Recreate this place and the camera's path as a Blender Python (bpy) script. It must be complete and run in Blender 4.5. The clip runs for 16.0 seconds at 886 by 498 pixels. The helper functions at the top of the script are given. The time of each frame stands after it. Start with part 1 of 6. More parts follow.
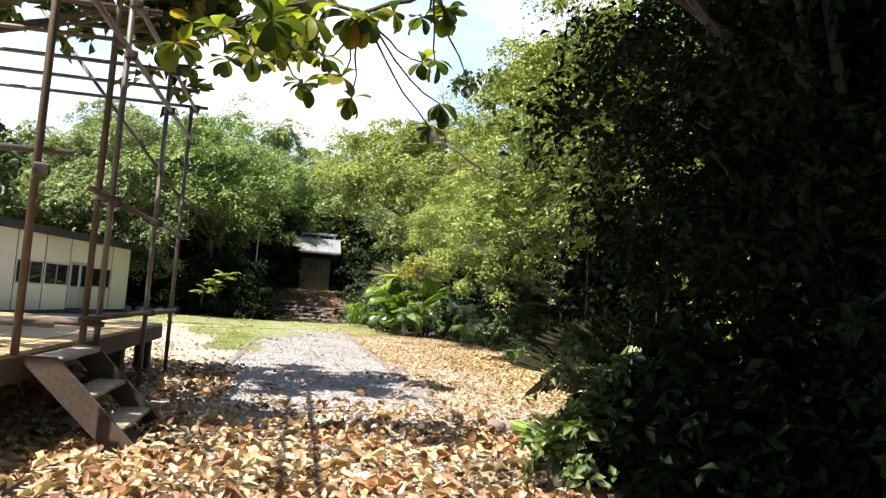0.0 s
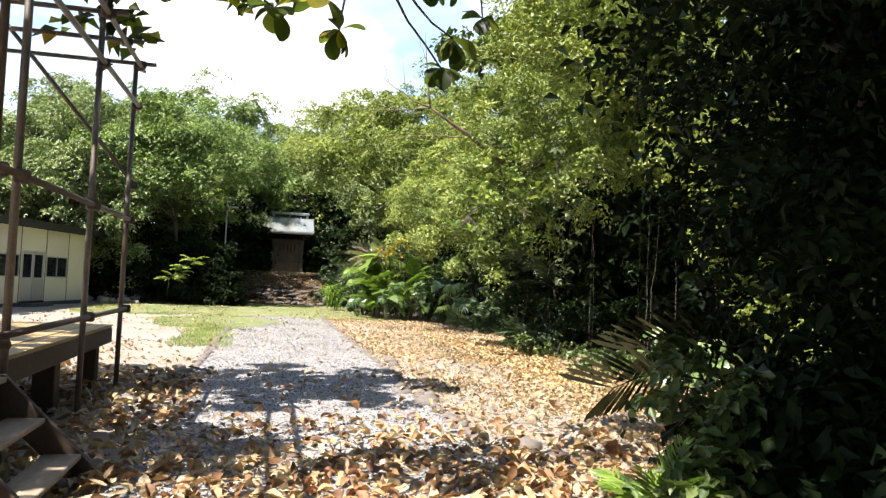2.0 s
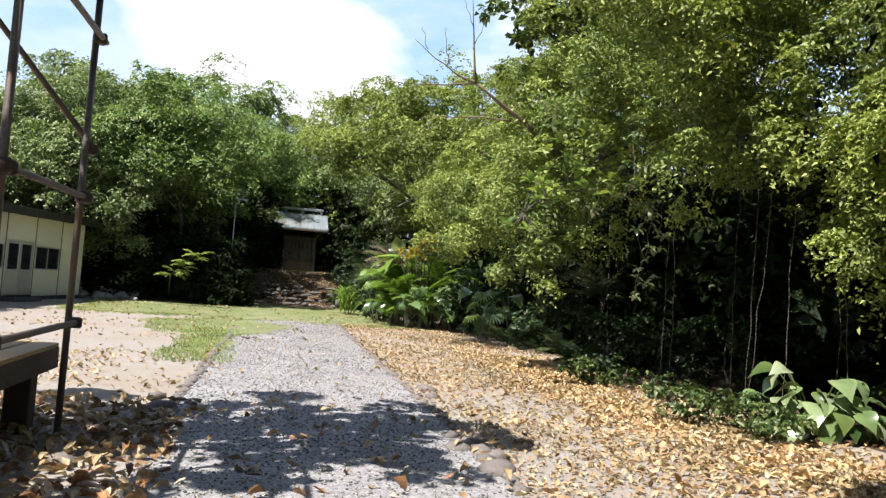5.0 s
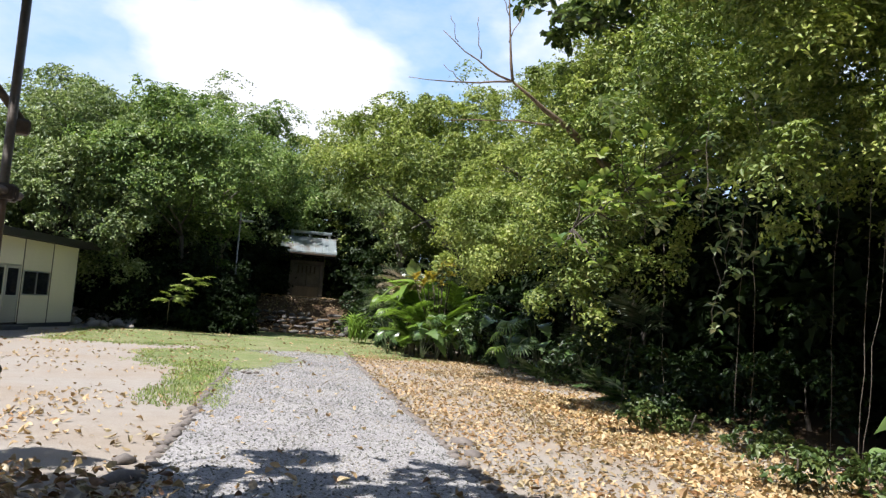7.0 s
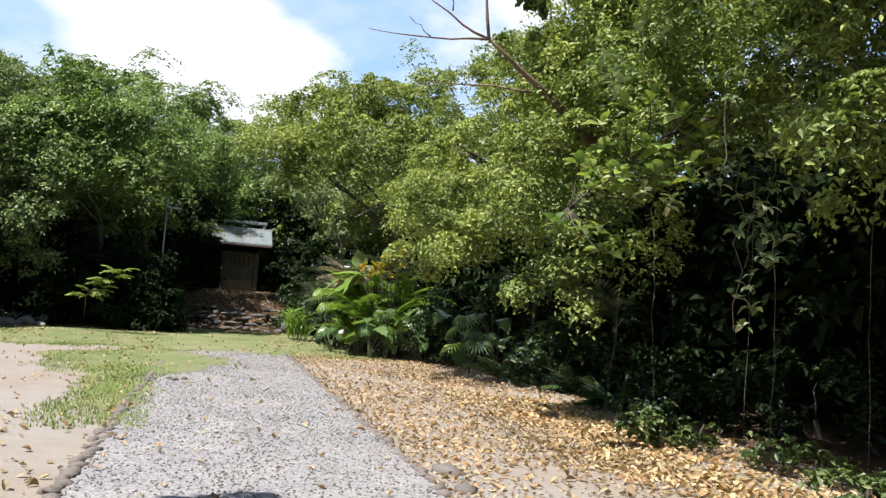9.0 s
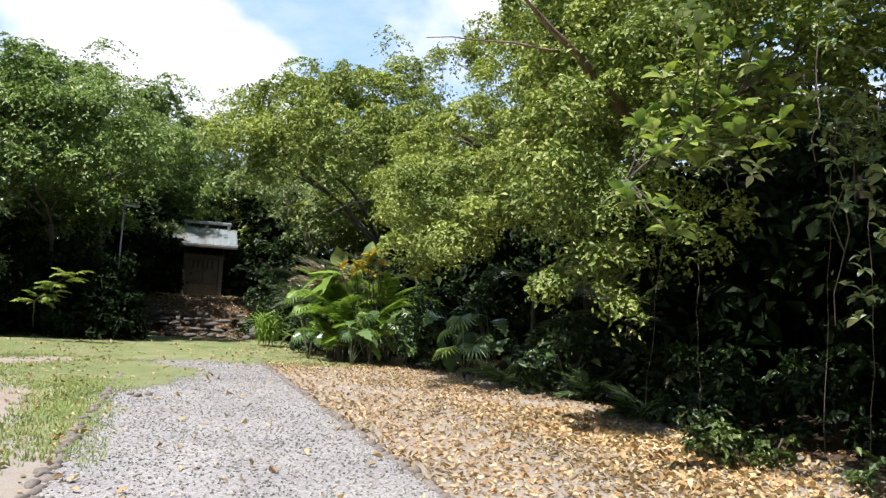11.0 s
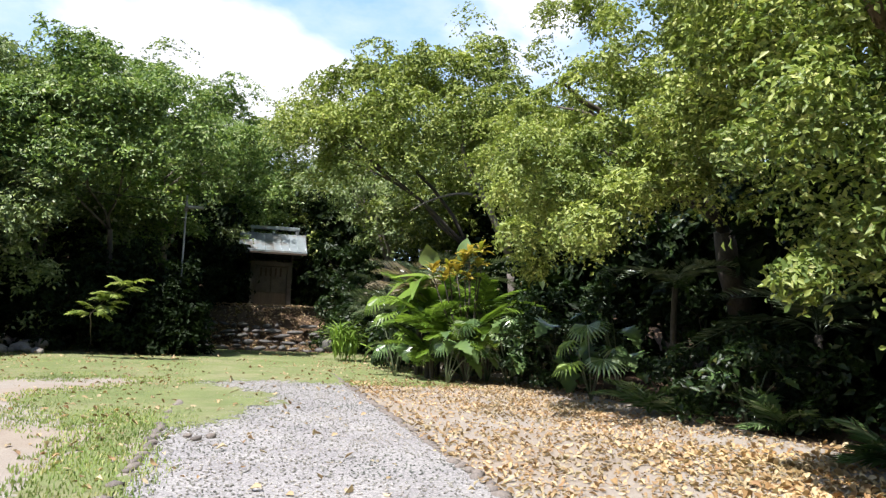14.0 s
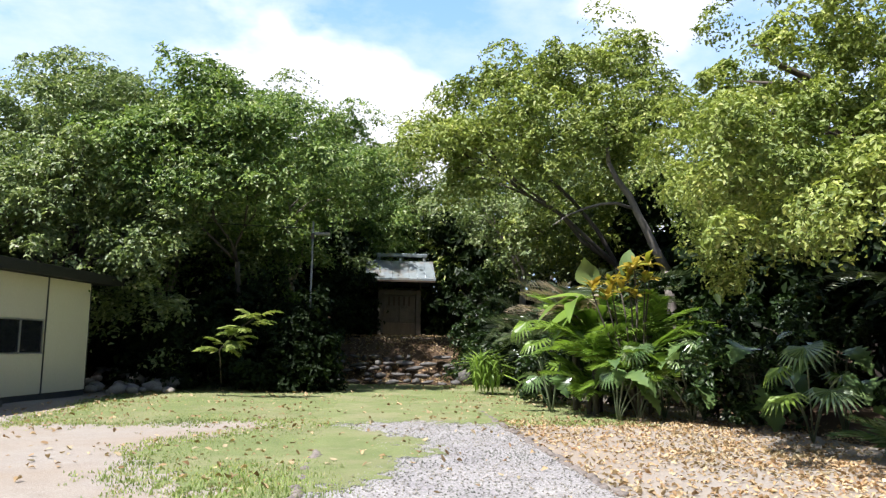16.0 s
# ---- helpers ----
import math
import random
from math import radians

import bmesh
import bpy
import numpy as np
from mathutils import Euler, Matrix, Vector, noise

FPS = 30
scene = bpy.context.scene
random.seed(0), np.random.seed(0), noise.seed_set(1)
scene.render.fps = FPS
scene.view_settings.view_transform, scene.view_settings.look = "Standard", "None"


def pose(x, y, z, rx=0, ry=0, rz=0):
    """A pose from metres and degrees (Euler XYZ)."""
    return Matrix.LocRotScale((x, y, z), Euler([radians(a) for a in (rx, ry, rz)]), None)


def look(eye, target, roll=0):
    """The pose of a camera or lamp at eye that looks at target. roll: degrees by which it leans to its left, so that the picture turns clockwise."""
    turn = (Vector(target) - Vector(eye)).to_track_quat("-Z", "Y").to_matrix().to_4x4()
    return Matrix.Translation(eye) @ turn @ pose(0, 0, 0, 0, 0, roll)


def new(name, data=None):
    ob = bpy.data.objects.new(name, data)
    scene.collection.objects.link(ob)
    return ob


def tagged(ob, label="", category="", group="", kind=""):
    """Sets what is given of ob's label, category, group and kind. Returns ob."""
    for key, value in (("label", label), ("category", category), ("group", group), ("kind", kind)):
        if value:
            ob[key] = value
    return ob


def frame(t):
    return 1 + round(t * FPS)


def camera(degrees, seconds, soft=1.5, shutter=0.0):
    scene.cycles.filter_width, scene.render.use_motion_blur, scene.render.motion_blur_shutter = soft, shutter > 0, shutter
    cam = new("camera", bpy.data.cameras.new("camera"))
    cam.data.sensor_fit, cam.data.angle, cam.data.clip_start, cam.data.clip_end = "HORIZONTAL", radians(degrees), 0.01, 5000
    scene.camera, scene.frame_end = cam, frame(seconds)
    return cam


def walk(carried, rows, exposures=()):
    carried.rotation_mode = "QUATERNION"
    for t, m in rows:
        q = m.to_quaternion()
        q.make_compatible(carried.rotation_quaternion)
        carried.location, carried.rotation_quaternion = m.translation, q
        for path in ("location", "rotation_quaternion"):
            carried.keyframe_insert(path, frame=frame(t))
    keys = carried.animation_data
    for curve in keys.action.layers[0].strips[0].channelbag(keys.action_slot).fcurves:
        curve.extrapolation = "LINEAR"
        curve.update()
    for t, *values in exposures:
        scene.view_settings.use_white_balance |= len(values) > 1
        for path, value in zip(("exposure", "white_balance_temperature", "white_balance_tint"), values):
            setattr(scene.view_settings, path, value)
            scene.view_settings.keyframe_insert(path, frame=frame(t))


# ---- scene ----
cam = camera(60.2, 16.0, 1.35)
PATH = [
    (0, (-1.833, 1.411, 1.272), (-1.471, 3.372, 1.424), 4.4),
    (0.5, (-1.838, 1.813, 1.36), (-1.338, 3.745, 1.494), 4.5),
    (1, (-1.81, 2.298, 1.39), (-1.396, 4.252, 1.492), 3.1),
    (1.5, (-1.886, 2.651, 1.385), (-1.421, 4.594, 1.472), 3.5),
    (2, (-1.882, 3.169, 1.403), (-1.444, 5.118, 1.496), 2.6),
    (2.5, (-1.923, 3.644, 1.406), (-1.54, 5.604, 1.508), 4.1),
    (3, (-1.949, 4.152, 1.436), (-1.545, 6.109, 1.523), 2.9),
    (3.5, (-1.936, 4.569, 1.468), (-1.55, 6.53, 1.547), 2.3),
    (4, (-1.908, 5.016, 1.502), (-1.477, 6.967, 1.582), 3.2),
    (4.5, (-1.866, 5.497, 1.485), (-1.374, 7.433, 1.582), 4.0),
    (4.7, (-1.886, 5.659, 1.485), (-1.476, 7.614, 1.575), 4.4),
    (6.8, (-1.85, 7.695, 1.525), (-1.41, 9.638, 1.697), 4.1),
    (7, (-1.872, 7.892, 1.501), (-1.483, 9.847, 1.665), 4.5),
    (7.5, (-1.894, 8.338, 1.533), (-1.399, 10.269, 1.694), 3.7),
    (8, (-1.896, 8.786, 1.521), (-1.389, 10.714, 1.687), 3.0),
    (8.5, (-1.922, 9.249, 1.527), (-1.383, 11.167, 1.697), 4.9),
    (9, (-1.917, 9.725, 1.493), (-1.361, 11.64, 1.653), 4.2),
    (9.2, (-1.944, 9.925, 1.503), (-1.391, 11.839, 1.671), 3.6),
    (11.3, (-2.098, 11.792, 1.363), (-1.444, 13.674, 1.538), 3.3),
    (11.5, (-2.119, 11.952, 1.354), (-1.498, 13.845, 1.531), 3.3),
    (12, (-2.096, 12.474, 1.369), (-1.438, 14.354, 1.55), 3.6),
    (12.5, (-2.069, 13.068, 1.331), (-1.431, 14.952, 1.531), 3.6),
    (13, (-2.048, 13.617, 1.35), (-1.419, 15.506, 1.532), 3.5),
    (13.5, (-2.021, 14.247, 1.345), (-1.485, 16.165, 1.529), 3.1),
    (14, (-2.073, 14.768, 1.363), (-1.576, 16.696, 1.55), 2.5),
    (14.5, (-2.161, 15.332, 1.33), (-1.783, 17.29, 1.477), 0.4),
    (15, (-2.254, 15.931, 1.339), (-1.928, 17.897, 1.51), -0.2),
    (15.5, (-2.288, 16.511, 1.349), (-2.031, 18.479, 1.594), 0.9),
    (16, (-2.307, 17.051, 1.336), (-2.114, 19.026, 1.587), 0.9),
]
EXPOSURES = [(0, 1.27, 6520, 16), (2, 1.22, 6450, 16), (4, 0.93, 6320, 16), (7, 0.62, 6110, 15), (9, 0.62, 6160, 15), (12.5, 0.74, 6180, 15), (16, 0.82, 6080, 16)]
walk(cam, [(t, look(eye, target, roll)) for t, eye, target, roll in PATH], EXPOSURES)


# ---- light ----
SUN_DIR = Vector((-0.51, -0.36, 1.0)).normalized()
world = bpy.data.worlds.new("sky_world")
scene.world = world
world.use_nodes = True
wn, wl = world.node_tree.nodes, world.node_tree.links
wn.clear()
sky = wn.new("ShaderNodeTexSky")
sky.sky_type = "NISHITA"
sky.sun_disc = False
sky.sun_elevation = math.asin(SUN_DIR.z)
sky.sun_rotation = math.atan2(SUN_DIR.x, SUN_DIR.y)
bg = wn.new("ShaderNodeBackground")
bg.inputs["Strength"].default_value = 0.062
wo = wn.new("ShaderNodeOutputWorld")
wl.new(sky.outputs[0], bg.inputs["Color"])
wl.new(bg.outputs[0], wo.inputs["Surface"])

sun_data = bpy.data.lights.new("sun", "SUN")
sun_data.energy = 5.0
sun_data.angle = radians(0.53)
sun_data.color = (1.0, 0.955, 0.88)
sun = new("sun", sun_data)
sun.matrix_world = look(SUN_DIR * 60, (0, 0, 0))

SKY_GLOW = 0.74

# ---- node helpers ----


def material(name, rough=0.8, metal=0.0, spec=0.5):
    m = bpy.data.materials.new(name)
    m.use_nodes = True
    b = m.node_tree.nodes["Principled BSDF"]
    b.inputs["Roughness"].default_value = rough
    b.inputs["Metallic"].default_value = metal
    b.inputs["Specular IOR Level"].default_value = spec
    return m, m.node_tree.nodes, m.node_tree.links, b


def noise_node(m, scale, detail=4.0, rough=0.6, stretch=None, coord="Object", shift=(0, 0, 0)):
    n, l = m.node_tree.nodes, m.node_tree.links
    tc = n.new("ShaderNodeTexCoord")
    mp = n.new("ShaderNodeMapping")
    mp.inputs["Scale"].default_value = stretch or (1, 1, 1)
    mp.inputs["Location"].default_value = shift
    t = n.new("ShaderNodeTexNoise")
    t.inputs["Scale"].default_value = scale
    t.inputs["Detail"].default_value = detail
    t.inputs["Roughness"].default_value = rough
    l.new(tc.outputs[coord], mp.inputs["Vector"])
    l.new(mp.outputs[0], t.inputs["Vector"])
    return t.outputs["Fac"]


def ramp(m, fac, stops):
    n, l = m.node_tree.nodes, m.node_tree.links
    r = n.new("ShaderNodeValToRGB")
    e = r.color_ramp.elements
    while len(e) < len(stops):
        e.new(0.5)
    for el, (p, c) in zip(e, stops):
        el.position, el.color = p, (*c, 1)
    l.new(fac, r.inputs["Fac"])
    return r.outputs["Color"]


def mix(m, fac, a, b, mode="MIX"):
    n, l = m.node_tree.nodes, m.node_tree.links
    x = n.new("ShaderNodeMix")
    x.data_type, x.blend_type = "RGBA", mode
    for key, v in ((0, fac), (6, a), (7, b)):
        if hasattr(v, "is_output"):
            l.new(v, x.inputs[key])
        elif key == 0:
            x.inputs[0].default_value = v
        else:
            x.inputs[key].default_value = (*v, 1)
    return x.outputs[2]


def bump(m, height, strength=0.4, dist=0.02):
    n, l = m.node_tree.nodes, m.node_tree.links
    b = n.new("ShaderNodeBump")
    b.inputs["Strength"].default_value = strength
    b.inputs["Distance"].default_value = dist
    l.new(height, b.inputs["Height"])
    l.new(b.outputs[0], n["Principled BSDF"].inputs["Normal"])


def surface(name, dark, light, scale=3.0, rough=0.8, metal=0.0, fine=40.0, relief=0.3, dist=0.01, stretch=None, spec=0.5, stain=None):
    """Two-scale mottled surface with fine relief; stain: a third colour in patches."""
    m, n, l, b = material(name, rough, metal, spec)
    big = noise_node(m, scale, 5, 0.65, stretch)
    small = noise_node(m, fine, 3, 0.6, stretch)
    col = mix(m, 0.5, ramp(m, big, [(0.3, dark), (0.7, light)]), ramp(m, small, [(0.3, dark), (0.7, light)]))
    oi = n.new("ShaderNodeObjectInfo")
    tone = ramp(m, oi.outputs["Random"], [(0, (0.82, 0.82, 0.82)), (1, (1.12, 1.1, 1.06))])
    col = mix(m, 1.0, col, tone, "MULTIPLY")
    if stain:
        col = mix(m, ramp(m, noise_node(m, scale * 0.6, 6, 0.7, None, "Object", (7, 3, 1)), [(0.5, (0, 0, 0)), (0.68, (1, 1, 1))]), col, stain)
    l.new(col, b.inputs["Base Color"])
    bump(m, small, relief, dist)
    return m


def leaf_material(name, stops, rough=0.46, glow=0.25, spec=0.45, patch=0.9, fine=0.0):
    """Foliage: each leaf its own tone; part of the light passes through the blade."""
    m, n, l, b = material(name, rough, 0, spec)
    geo = n.new("ShaderNodeNewGeometry")
    oi = n.new("ShaderNodeObjectInfo")
    tone = n.new("ShaderNodeMath")
    tone.operation = "ADD"
    l.new(geo.outputs["Random Per Island"], tone.inputs[0])
    l.new(oi.outputs["Random"], tone.inputs[1])
    wrap = n.new("ShaderNodeMath")
    wrap.operation = "FRACT"
    l.new(tone.outputs[0], wrap.inputs[0])
    col = ramp(m, wrap.outputs[0], stops)
    big = ramp(m, noise_node(m, patch, 2, 0.5), [(0.3, (0.62, 0.68, 0.6)), (0.7, (1.26, 1.2, 1.06))])
    col = mix(m, 1.0, col, big, "MULTIPLY")
    if fine:
        grain = noise_node(m, fine, 4, 0.7)
        col = mix(m, 1.0, col, ramp(m, grain, [(0.3, (0.55, 0.5, 0.46)), (0.65, (1.15, 1.15, 1.15))]), "MULTIPLY")
        bump(m, grain, 0.5, 0.008)
    l.new(col, b.inputs["Base Color"])
    tr = n.new("ShaderNodeBsdfTranslucent")
    l.new(mix(m, 1.0, col, (1.15, 1.2, 0.7), "MULTIPLY"), tr.inputs["Color"])
    ms = n.new("ShaderNodeMixShader")
    ms.inputs[0].default_value = glow
    l.new(b.outputs[0], ms.inputs[1])
    l.new(tr.outputs[0], ms.inputs[2])
    l.new(ms.outputs[0], n["Material Output"].inputs["Surface"])
    return m


# last stop of the tree ramps: pale undersides and glints put into the colour
M_LEAF_FAR = leaf_material("leaf_woods", [(0.0, (0.094, 0.159, 0.049)), (0.5, (0.203, 0.313, 0.090)), (0.9, (0.339, 0.432, 0.138)), (1.0, (0.487, 0.532, 0.326))], glow=0.27)
M_LEAF_FAR2 = leaf_material("leaf_woods_grey", [(0.0, (0.118, 0.171, 0.074)), (0.5, (0.235, 0.315, 0.126)), (0.9, (0.390, 0.457, 0.218)), (1.0, (0.529, 0.560, 0.436))], glow=0.27)
M_LEAF_BRIGHT = leaf_material("leaf_lime", [(0.0, (0.128, 0.183, 0.041)), (0.5, (0.290, 0.362, 0.088)), (0.9, (0.412, 0.467, 0.144)), (1.0, (0.490, 0.501, 0.227))], rough=0.5, glow=0.27, spec=0.4)
# dark leaf tones with the shade of the wood's interior put in
M_LEAF_SHADE = leaf_material("leaf_woods_shade", [(0.0, (0.013, 0.031, 0.008)), (0.6, (0.026, 0.056, 0.012)), (0.97, (0.044, 0.081, 0.017)), (1.0, (0.118, 0.089, 0.022))], glow=0.22)
# near-black copy: deep shade of thickets and hollows put into the leaf colour
M_LEAF_DEEP_SHADE = leaf_material("leaf_deep_shade", [(0.0, (0.008, 0.017, 0.005)), (0.7, (0.014, 0.029, 0.007)), (1.0, (0.025, 0.041, 0.010))], rough=0.6, glow=0.12, spec=0.15)
M_LEAF_GLOSS = leaf_material("leaf_glossy", [(0.0, (0.045, 0.085, 0.024)), (0.5, (0.10, 0.155, 0.045)), (0.92, (0.19, 0.25, 0.08)), (1.0, (0.32, 0.36, 0.2))], rough=0.42, glow=0.22, spec=0.5)
M_LEAF_VINE = leaf_material("leaf_vine_green", [(0.0, (0.085, 0.14, 0.032)), (0.5, (0.20, 0.27, 0.062)), (0.9, (0.31, 0.37, 0.10)), (1.0, (0.42, 0.44, 0.2))], rough=0.48, glow=0.26, spec=0.4)
# stops mix leaf colour with dark undersides and backlit yellow put into it
M_ALMOND = leaf_material("leaf_almond", [(0.0, (0.03, 0.055, 0.012)), (0.5, (0.065, 0.10, 0.016)), (0.7, (0.13, 0.165, 0.02)), (0.9, (0.30, 0.33, 0.035)), (1.0, (0.30, 0.17, 0.03))], rough=0.45, glow=0.62)
M_FAN = leaf_material("leaf_fan", [(0.0, (0.102, 0.189, 0.072)), (0.7, (0.203, 0.304, 0.131)), (1.0, (0.377, 0.464, 0.290))], rough=0.24, glow=0.2, spec=0.9)
M_PALM = leaf_material("leaf_palm", [(0.0, (0.07, 0.11, 0.055)), (0.6, (0.12, 0.165, 0.09)), (1.0, (0.22, 0.25, 0.17))], rough=0.3, glow=0.22, spec=0.8)
M_SPLIT = leaf_material("leaf_split", [(0.0, (0.09, 0.16, 0.06)), (1.0, (0.17, 0.26, 0.10))], rough=0.24, glow=0.2, spec=0.9)
M_PALE = leaf_material("leaf_pale_glossy", [(0.0, (0.14, 0.22, 0.08)), (0.6, (0.26, 0.345, 0.165)), (1.0, (0.44, 0.49, 0.35))], rough=0.26, glow=0.15, spec=1.0)
M_SHOOT = leaf_material("leaf_shoot", [(0.0, (0.117, 0.195, 0.052)), (0.5, (0.221, 0.325, 0.085)), (0.8, (0.390, 0.468, 0.091)), (1.0, (0.546, 0.598, 0.364))], rough=0.38, glow=0.35, spec=0.6)
M_GOLD = leaf_material("leaf_golden", [(0.0, (0.28, 0.16, 0.07)), (0.5, (0.50, 0.355, 0.185)), (1.0, (0.66, 0.53, 0.35))], rough=0.55, glow=0.12, patch=1.0)
M_CYCAD = leaf_material("leaf_cycad", [(0.0, (0.139, 0.232, 0.043)), (1.0, (0.295, 0.431, 0.076))], rough=0.38, glow=0.3)
M_CROTON = leaf_material("leaf_yellow", [(0.0, (0.403, 0.293, 0.052)), (0.7, (0.582, 0.464, 0.104)), (1.0, (0.336, 0.366, 0.052))], glow=0.35)
M_DEADPALM = leaf_material("leaf_dry_palm", [(0.0, (0.224, 0.182, 0.140)), (1.0, (0.504, 0.434, 0.350))], rough=0.6, glow=0.2)
# the frond's backlit, shaded underside is put into this near-black colour
M_FROND_SHADE = leaf_material("leaf_frond_shade_tone", [(0.0, (0.014, 0.015, 0.006)), (1.0, (0.04, 0.037, 0.015))], rough=0.6, glow=0.2, spec=0.15)
M_LITTER = leaf_material("leaf_litter", [(0.0, (0.15, 0.075, 0.04)), (0.25, (0.36, 0.19, 0.09)), (0.6, (0.55, 0.39, 0.23)), (0.88, (0.66, 0.53, 0.36)), (1.0, (0.76, 0.67, 0.54))], rough=0.55, glow=0.12, patch=1.2, fine=28.0)
M_CHIPS = leaf_material("leaf_small_dry", [(0.0, (0.28, 0.165, 0.085)), (0.5, (0.46, 0.325, 0.185)), (1.0, (0.62, 0.50, 0.35))], rough=0.65, glow=0.1, patch=0.8)
M_GRASS = leaf_material("grass_blades", [(0.0, (0.200, 0.304, 0.078)), (0.6, (0.304, 0.392, 0.131)), (1.0, (0.479, 0.435, 0.217))], rough=0.55, glow=0.3, patch=0.7)
M_BARK = surface("bark_grey", (0.045, 0.037, 0.03), (0.15, 0.128, 0.105), 2.5, 0.9, 0, 25, 0.6, 0.02, (1, 1, 0.35))
M_BARK_PALE = surface("bark_pale", (0.17, 0.15, 0.125), (0.38, 0.34, 0.295), 3, 0.85, 0, 25, 0.5, 0.02, (1, 1, 0.4))
M_BRANCH = surface("dead_branch", (0.13, 0.085, 0.055), (0.34, 0.25, 0.17), 3, 0.85, 0, 25, 0.5, 0.02, (1, 1, 0.4))
M_VINE = surface("vine_stem", (0.09, 0.075, 0.06), (0.22, 0.19, 0.15), 5, 0.85)
M_TUBE = surface("scaffold_tube_steel", (0.12, 0.105, 0.09), (0.26, 0.235, 0.205), 4, 0.55, 0.5, 60, 0.15, 0.003, None, 0.5, (0.19, 0.13, 0.09))
M_TUBE_RUST = surface("scaffold_tube_rust", (0.075, 0.055, 0.038), (0.17, 0.125, 0.085), 5, 0.75, 0.25, 60, 0.3, 0.003)
M_CLAMP = surface("coupler_steel", (0.06, 0.05, 0.045), (0.16, 0.13, 0.11), 8, 0.6, 0.5)
M_PLANK = surface("deck_plank", (0.313, 0.209, 0.087), (0.539, 0.400, 0.191), 1.6, 0.7, 0, 30, 0.3, 0.004, (6, 0.5, 1), 0.4, (0.261, 0.191, 0.113))
M_BEAM = surface("dark_timber", (0.038, 0.027, 0.018), (0.105, 0.075, 0.048), 2.5, 0.8, 0, 35, 0.4, 0.005, (1, 0.3, 1))
M_TREAD = surface("weathered_tread", (0.25, 0.19, 0.13), (0.48, 0.4, 0.3), 2.5, 0.8, 0, 35, 0.3, 0.004, (1, 0.3, 1))
M_HUTPANEL = surface("cream_panel", (0.70, 0.655, 0.53), (0.80, 0.755, 0.64), 0.8, 0.45, 0, 30, 0.05, 0.002, (1, 1, 0.4), 0.4)
M_RUBBLE = surface("pale_rubble", (0.25, 0.225, 0.2), (0.5, 0.46, 0.41), 4, 0.9, 0, 35, 0.6, 0.02)
M_HUTTRIM = surface("black_trim", (0.012, 0.012, 0.012), (0.035, 0.033, 0.03), 3, 0.5)
M_HUTBASE = surface("hut_base_steel", (0.05, 0.055, 0.06), (0.11, 0.115, 0.12), 2, 0.6)
M_ALU = surface("aluminium", (0.45, 0.46, 0.47), (0.6, 0.6, 0.61), 5, 0.35, 0.8, 50, 0.05, 0.001)
M_DOOR = surface("grey_door", (0.42, 0.42, 0.40), (0.55, 0.55, 0.52), 2, 0.45, 0.1, 40, 0.05)
M_STONE = surface("field_stone", (0.06, 0.058, 0.055), (0.22, 0.212, 0.20), 4, 0.9, 0, 35, 0.6, 0.02, None, 0.3, (0.20, 0.20, 0.155))
M_COBBLE = surface("edging_cobble", (0.13, 0.115, 0.10), (0.29, 0.255, 0.225), 6, 0.85, 0, 50, 0.4, 0.01)
M_CONC = surface("mossy_concrete", (0.11, 0.095, 0.075), (0.25, 0.21, 0.17), 1.5, 0.9, 0, 30, 0.5, 0.01, (1, 1, 0.5), 0.3, (0.09, 0.09, 0.06))
M_ROOF = surface("roof_metal_sheet", (0.20, 0.255, 0.275), (0.41, 0.46, 0.485), 2, 0.36, 0.3, 30, 0.15, 0.004, None, 0.5, (0.261, 0.209, 0.157))
M_WOODPANEL = surface("faded_wood_panel", (0.14, 0.105, 0.07), (0.27, 0.205, 0.14), 2, 0.75, 0, 30, 0.3, 0.004, (4, 1, 0.5))
M_POLE = surface("galvanised_pole", (0.22, 0.22, 0.21), (0.36, 0.36, 0.345), 3, 0.55, 0.5)
M_CABLE = surface("cable_sheath", (0.02, 0.02, 0.02), (0.04, 0.04, 0.04), 5, 0.6)

mg, gn, gl, gb = material("window_glass", 0.04, 0, 0.6)
gb.inputs["Base Color"].default_value = (0.02, 0.022, 0.025, 1)
M_GLASS = mg


def ground_material():
    m, n, l, b = material("bare_soil", 0.95, 0, 0.2)
    big = noise_node(m, 0.35, 6, 0.6)
    mid = noise_node(m, 3.0, 5, 0.7)
    fine = noise_node(m, 55.0, 3, 0.7)
    soil = mix(m, 0.5, ramp(m, mid, [(0.3, (0.29, 0.258, 0.22)), (0.7, (0.395, 0.364, 0.318))]), ramp(m, fine, [(0.3, (0.235, 0.2, 0.158)), (0.7, (0.485, 0.447, 0.382))]))
    soil = mix(m, ramp(m, big, [(0.42, (0, 0, 0)), (0.62, (1, 1, 1))]), soil, mix(m, 1.0, soil, (0.96, 0.9, 0.83), "MULTIPLY"))
    l.new(soil, b.inputs["Base Color"])
    bump(m, fine, 0.6, 0.02)
    return m


def humus_shade_material():
    m, n, l, b = material("forest_humus_shade", 0.95, 0, 0.2)
    mid = noise_node(m, 2.0, 6, 0.7)
    fine = noise_node(m, 40.0, 3, 0.7)
    c = mix(m, 0.5, ramp(m, mid, [(0.3, (0.05, 0.035, 0.022)), (0.7, (0.15, 0.10, 0.06))]), ramp(m, fine, [(0.3, (0.04, 0.03, 0.02)), (0.75, (0.2, 0.13, 0.08))]))
    l.new(c, b.inputs["Base Color"])
    bump(m, fine, 0.7, 0.03)
    return m


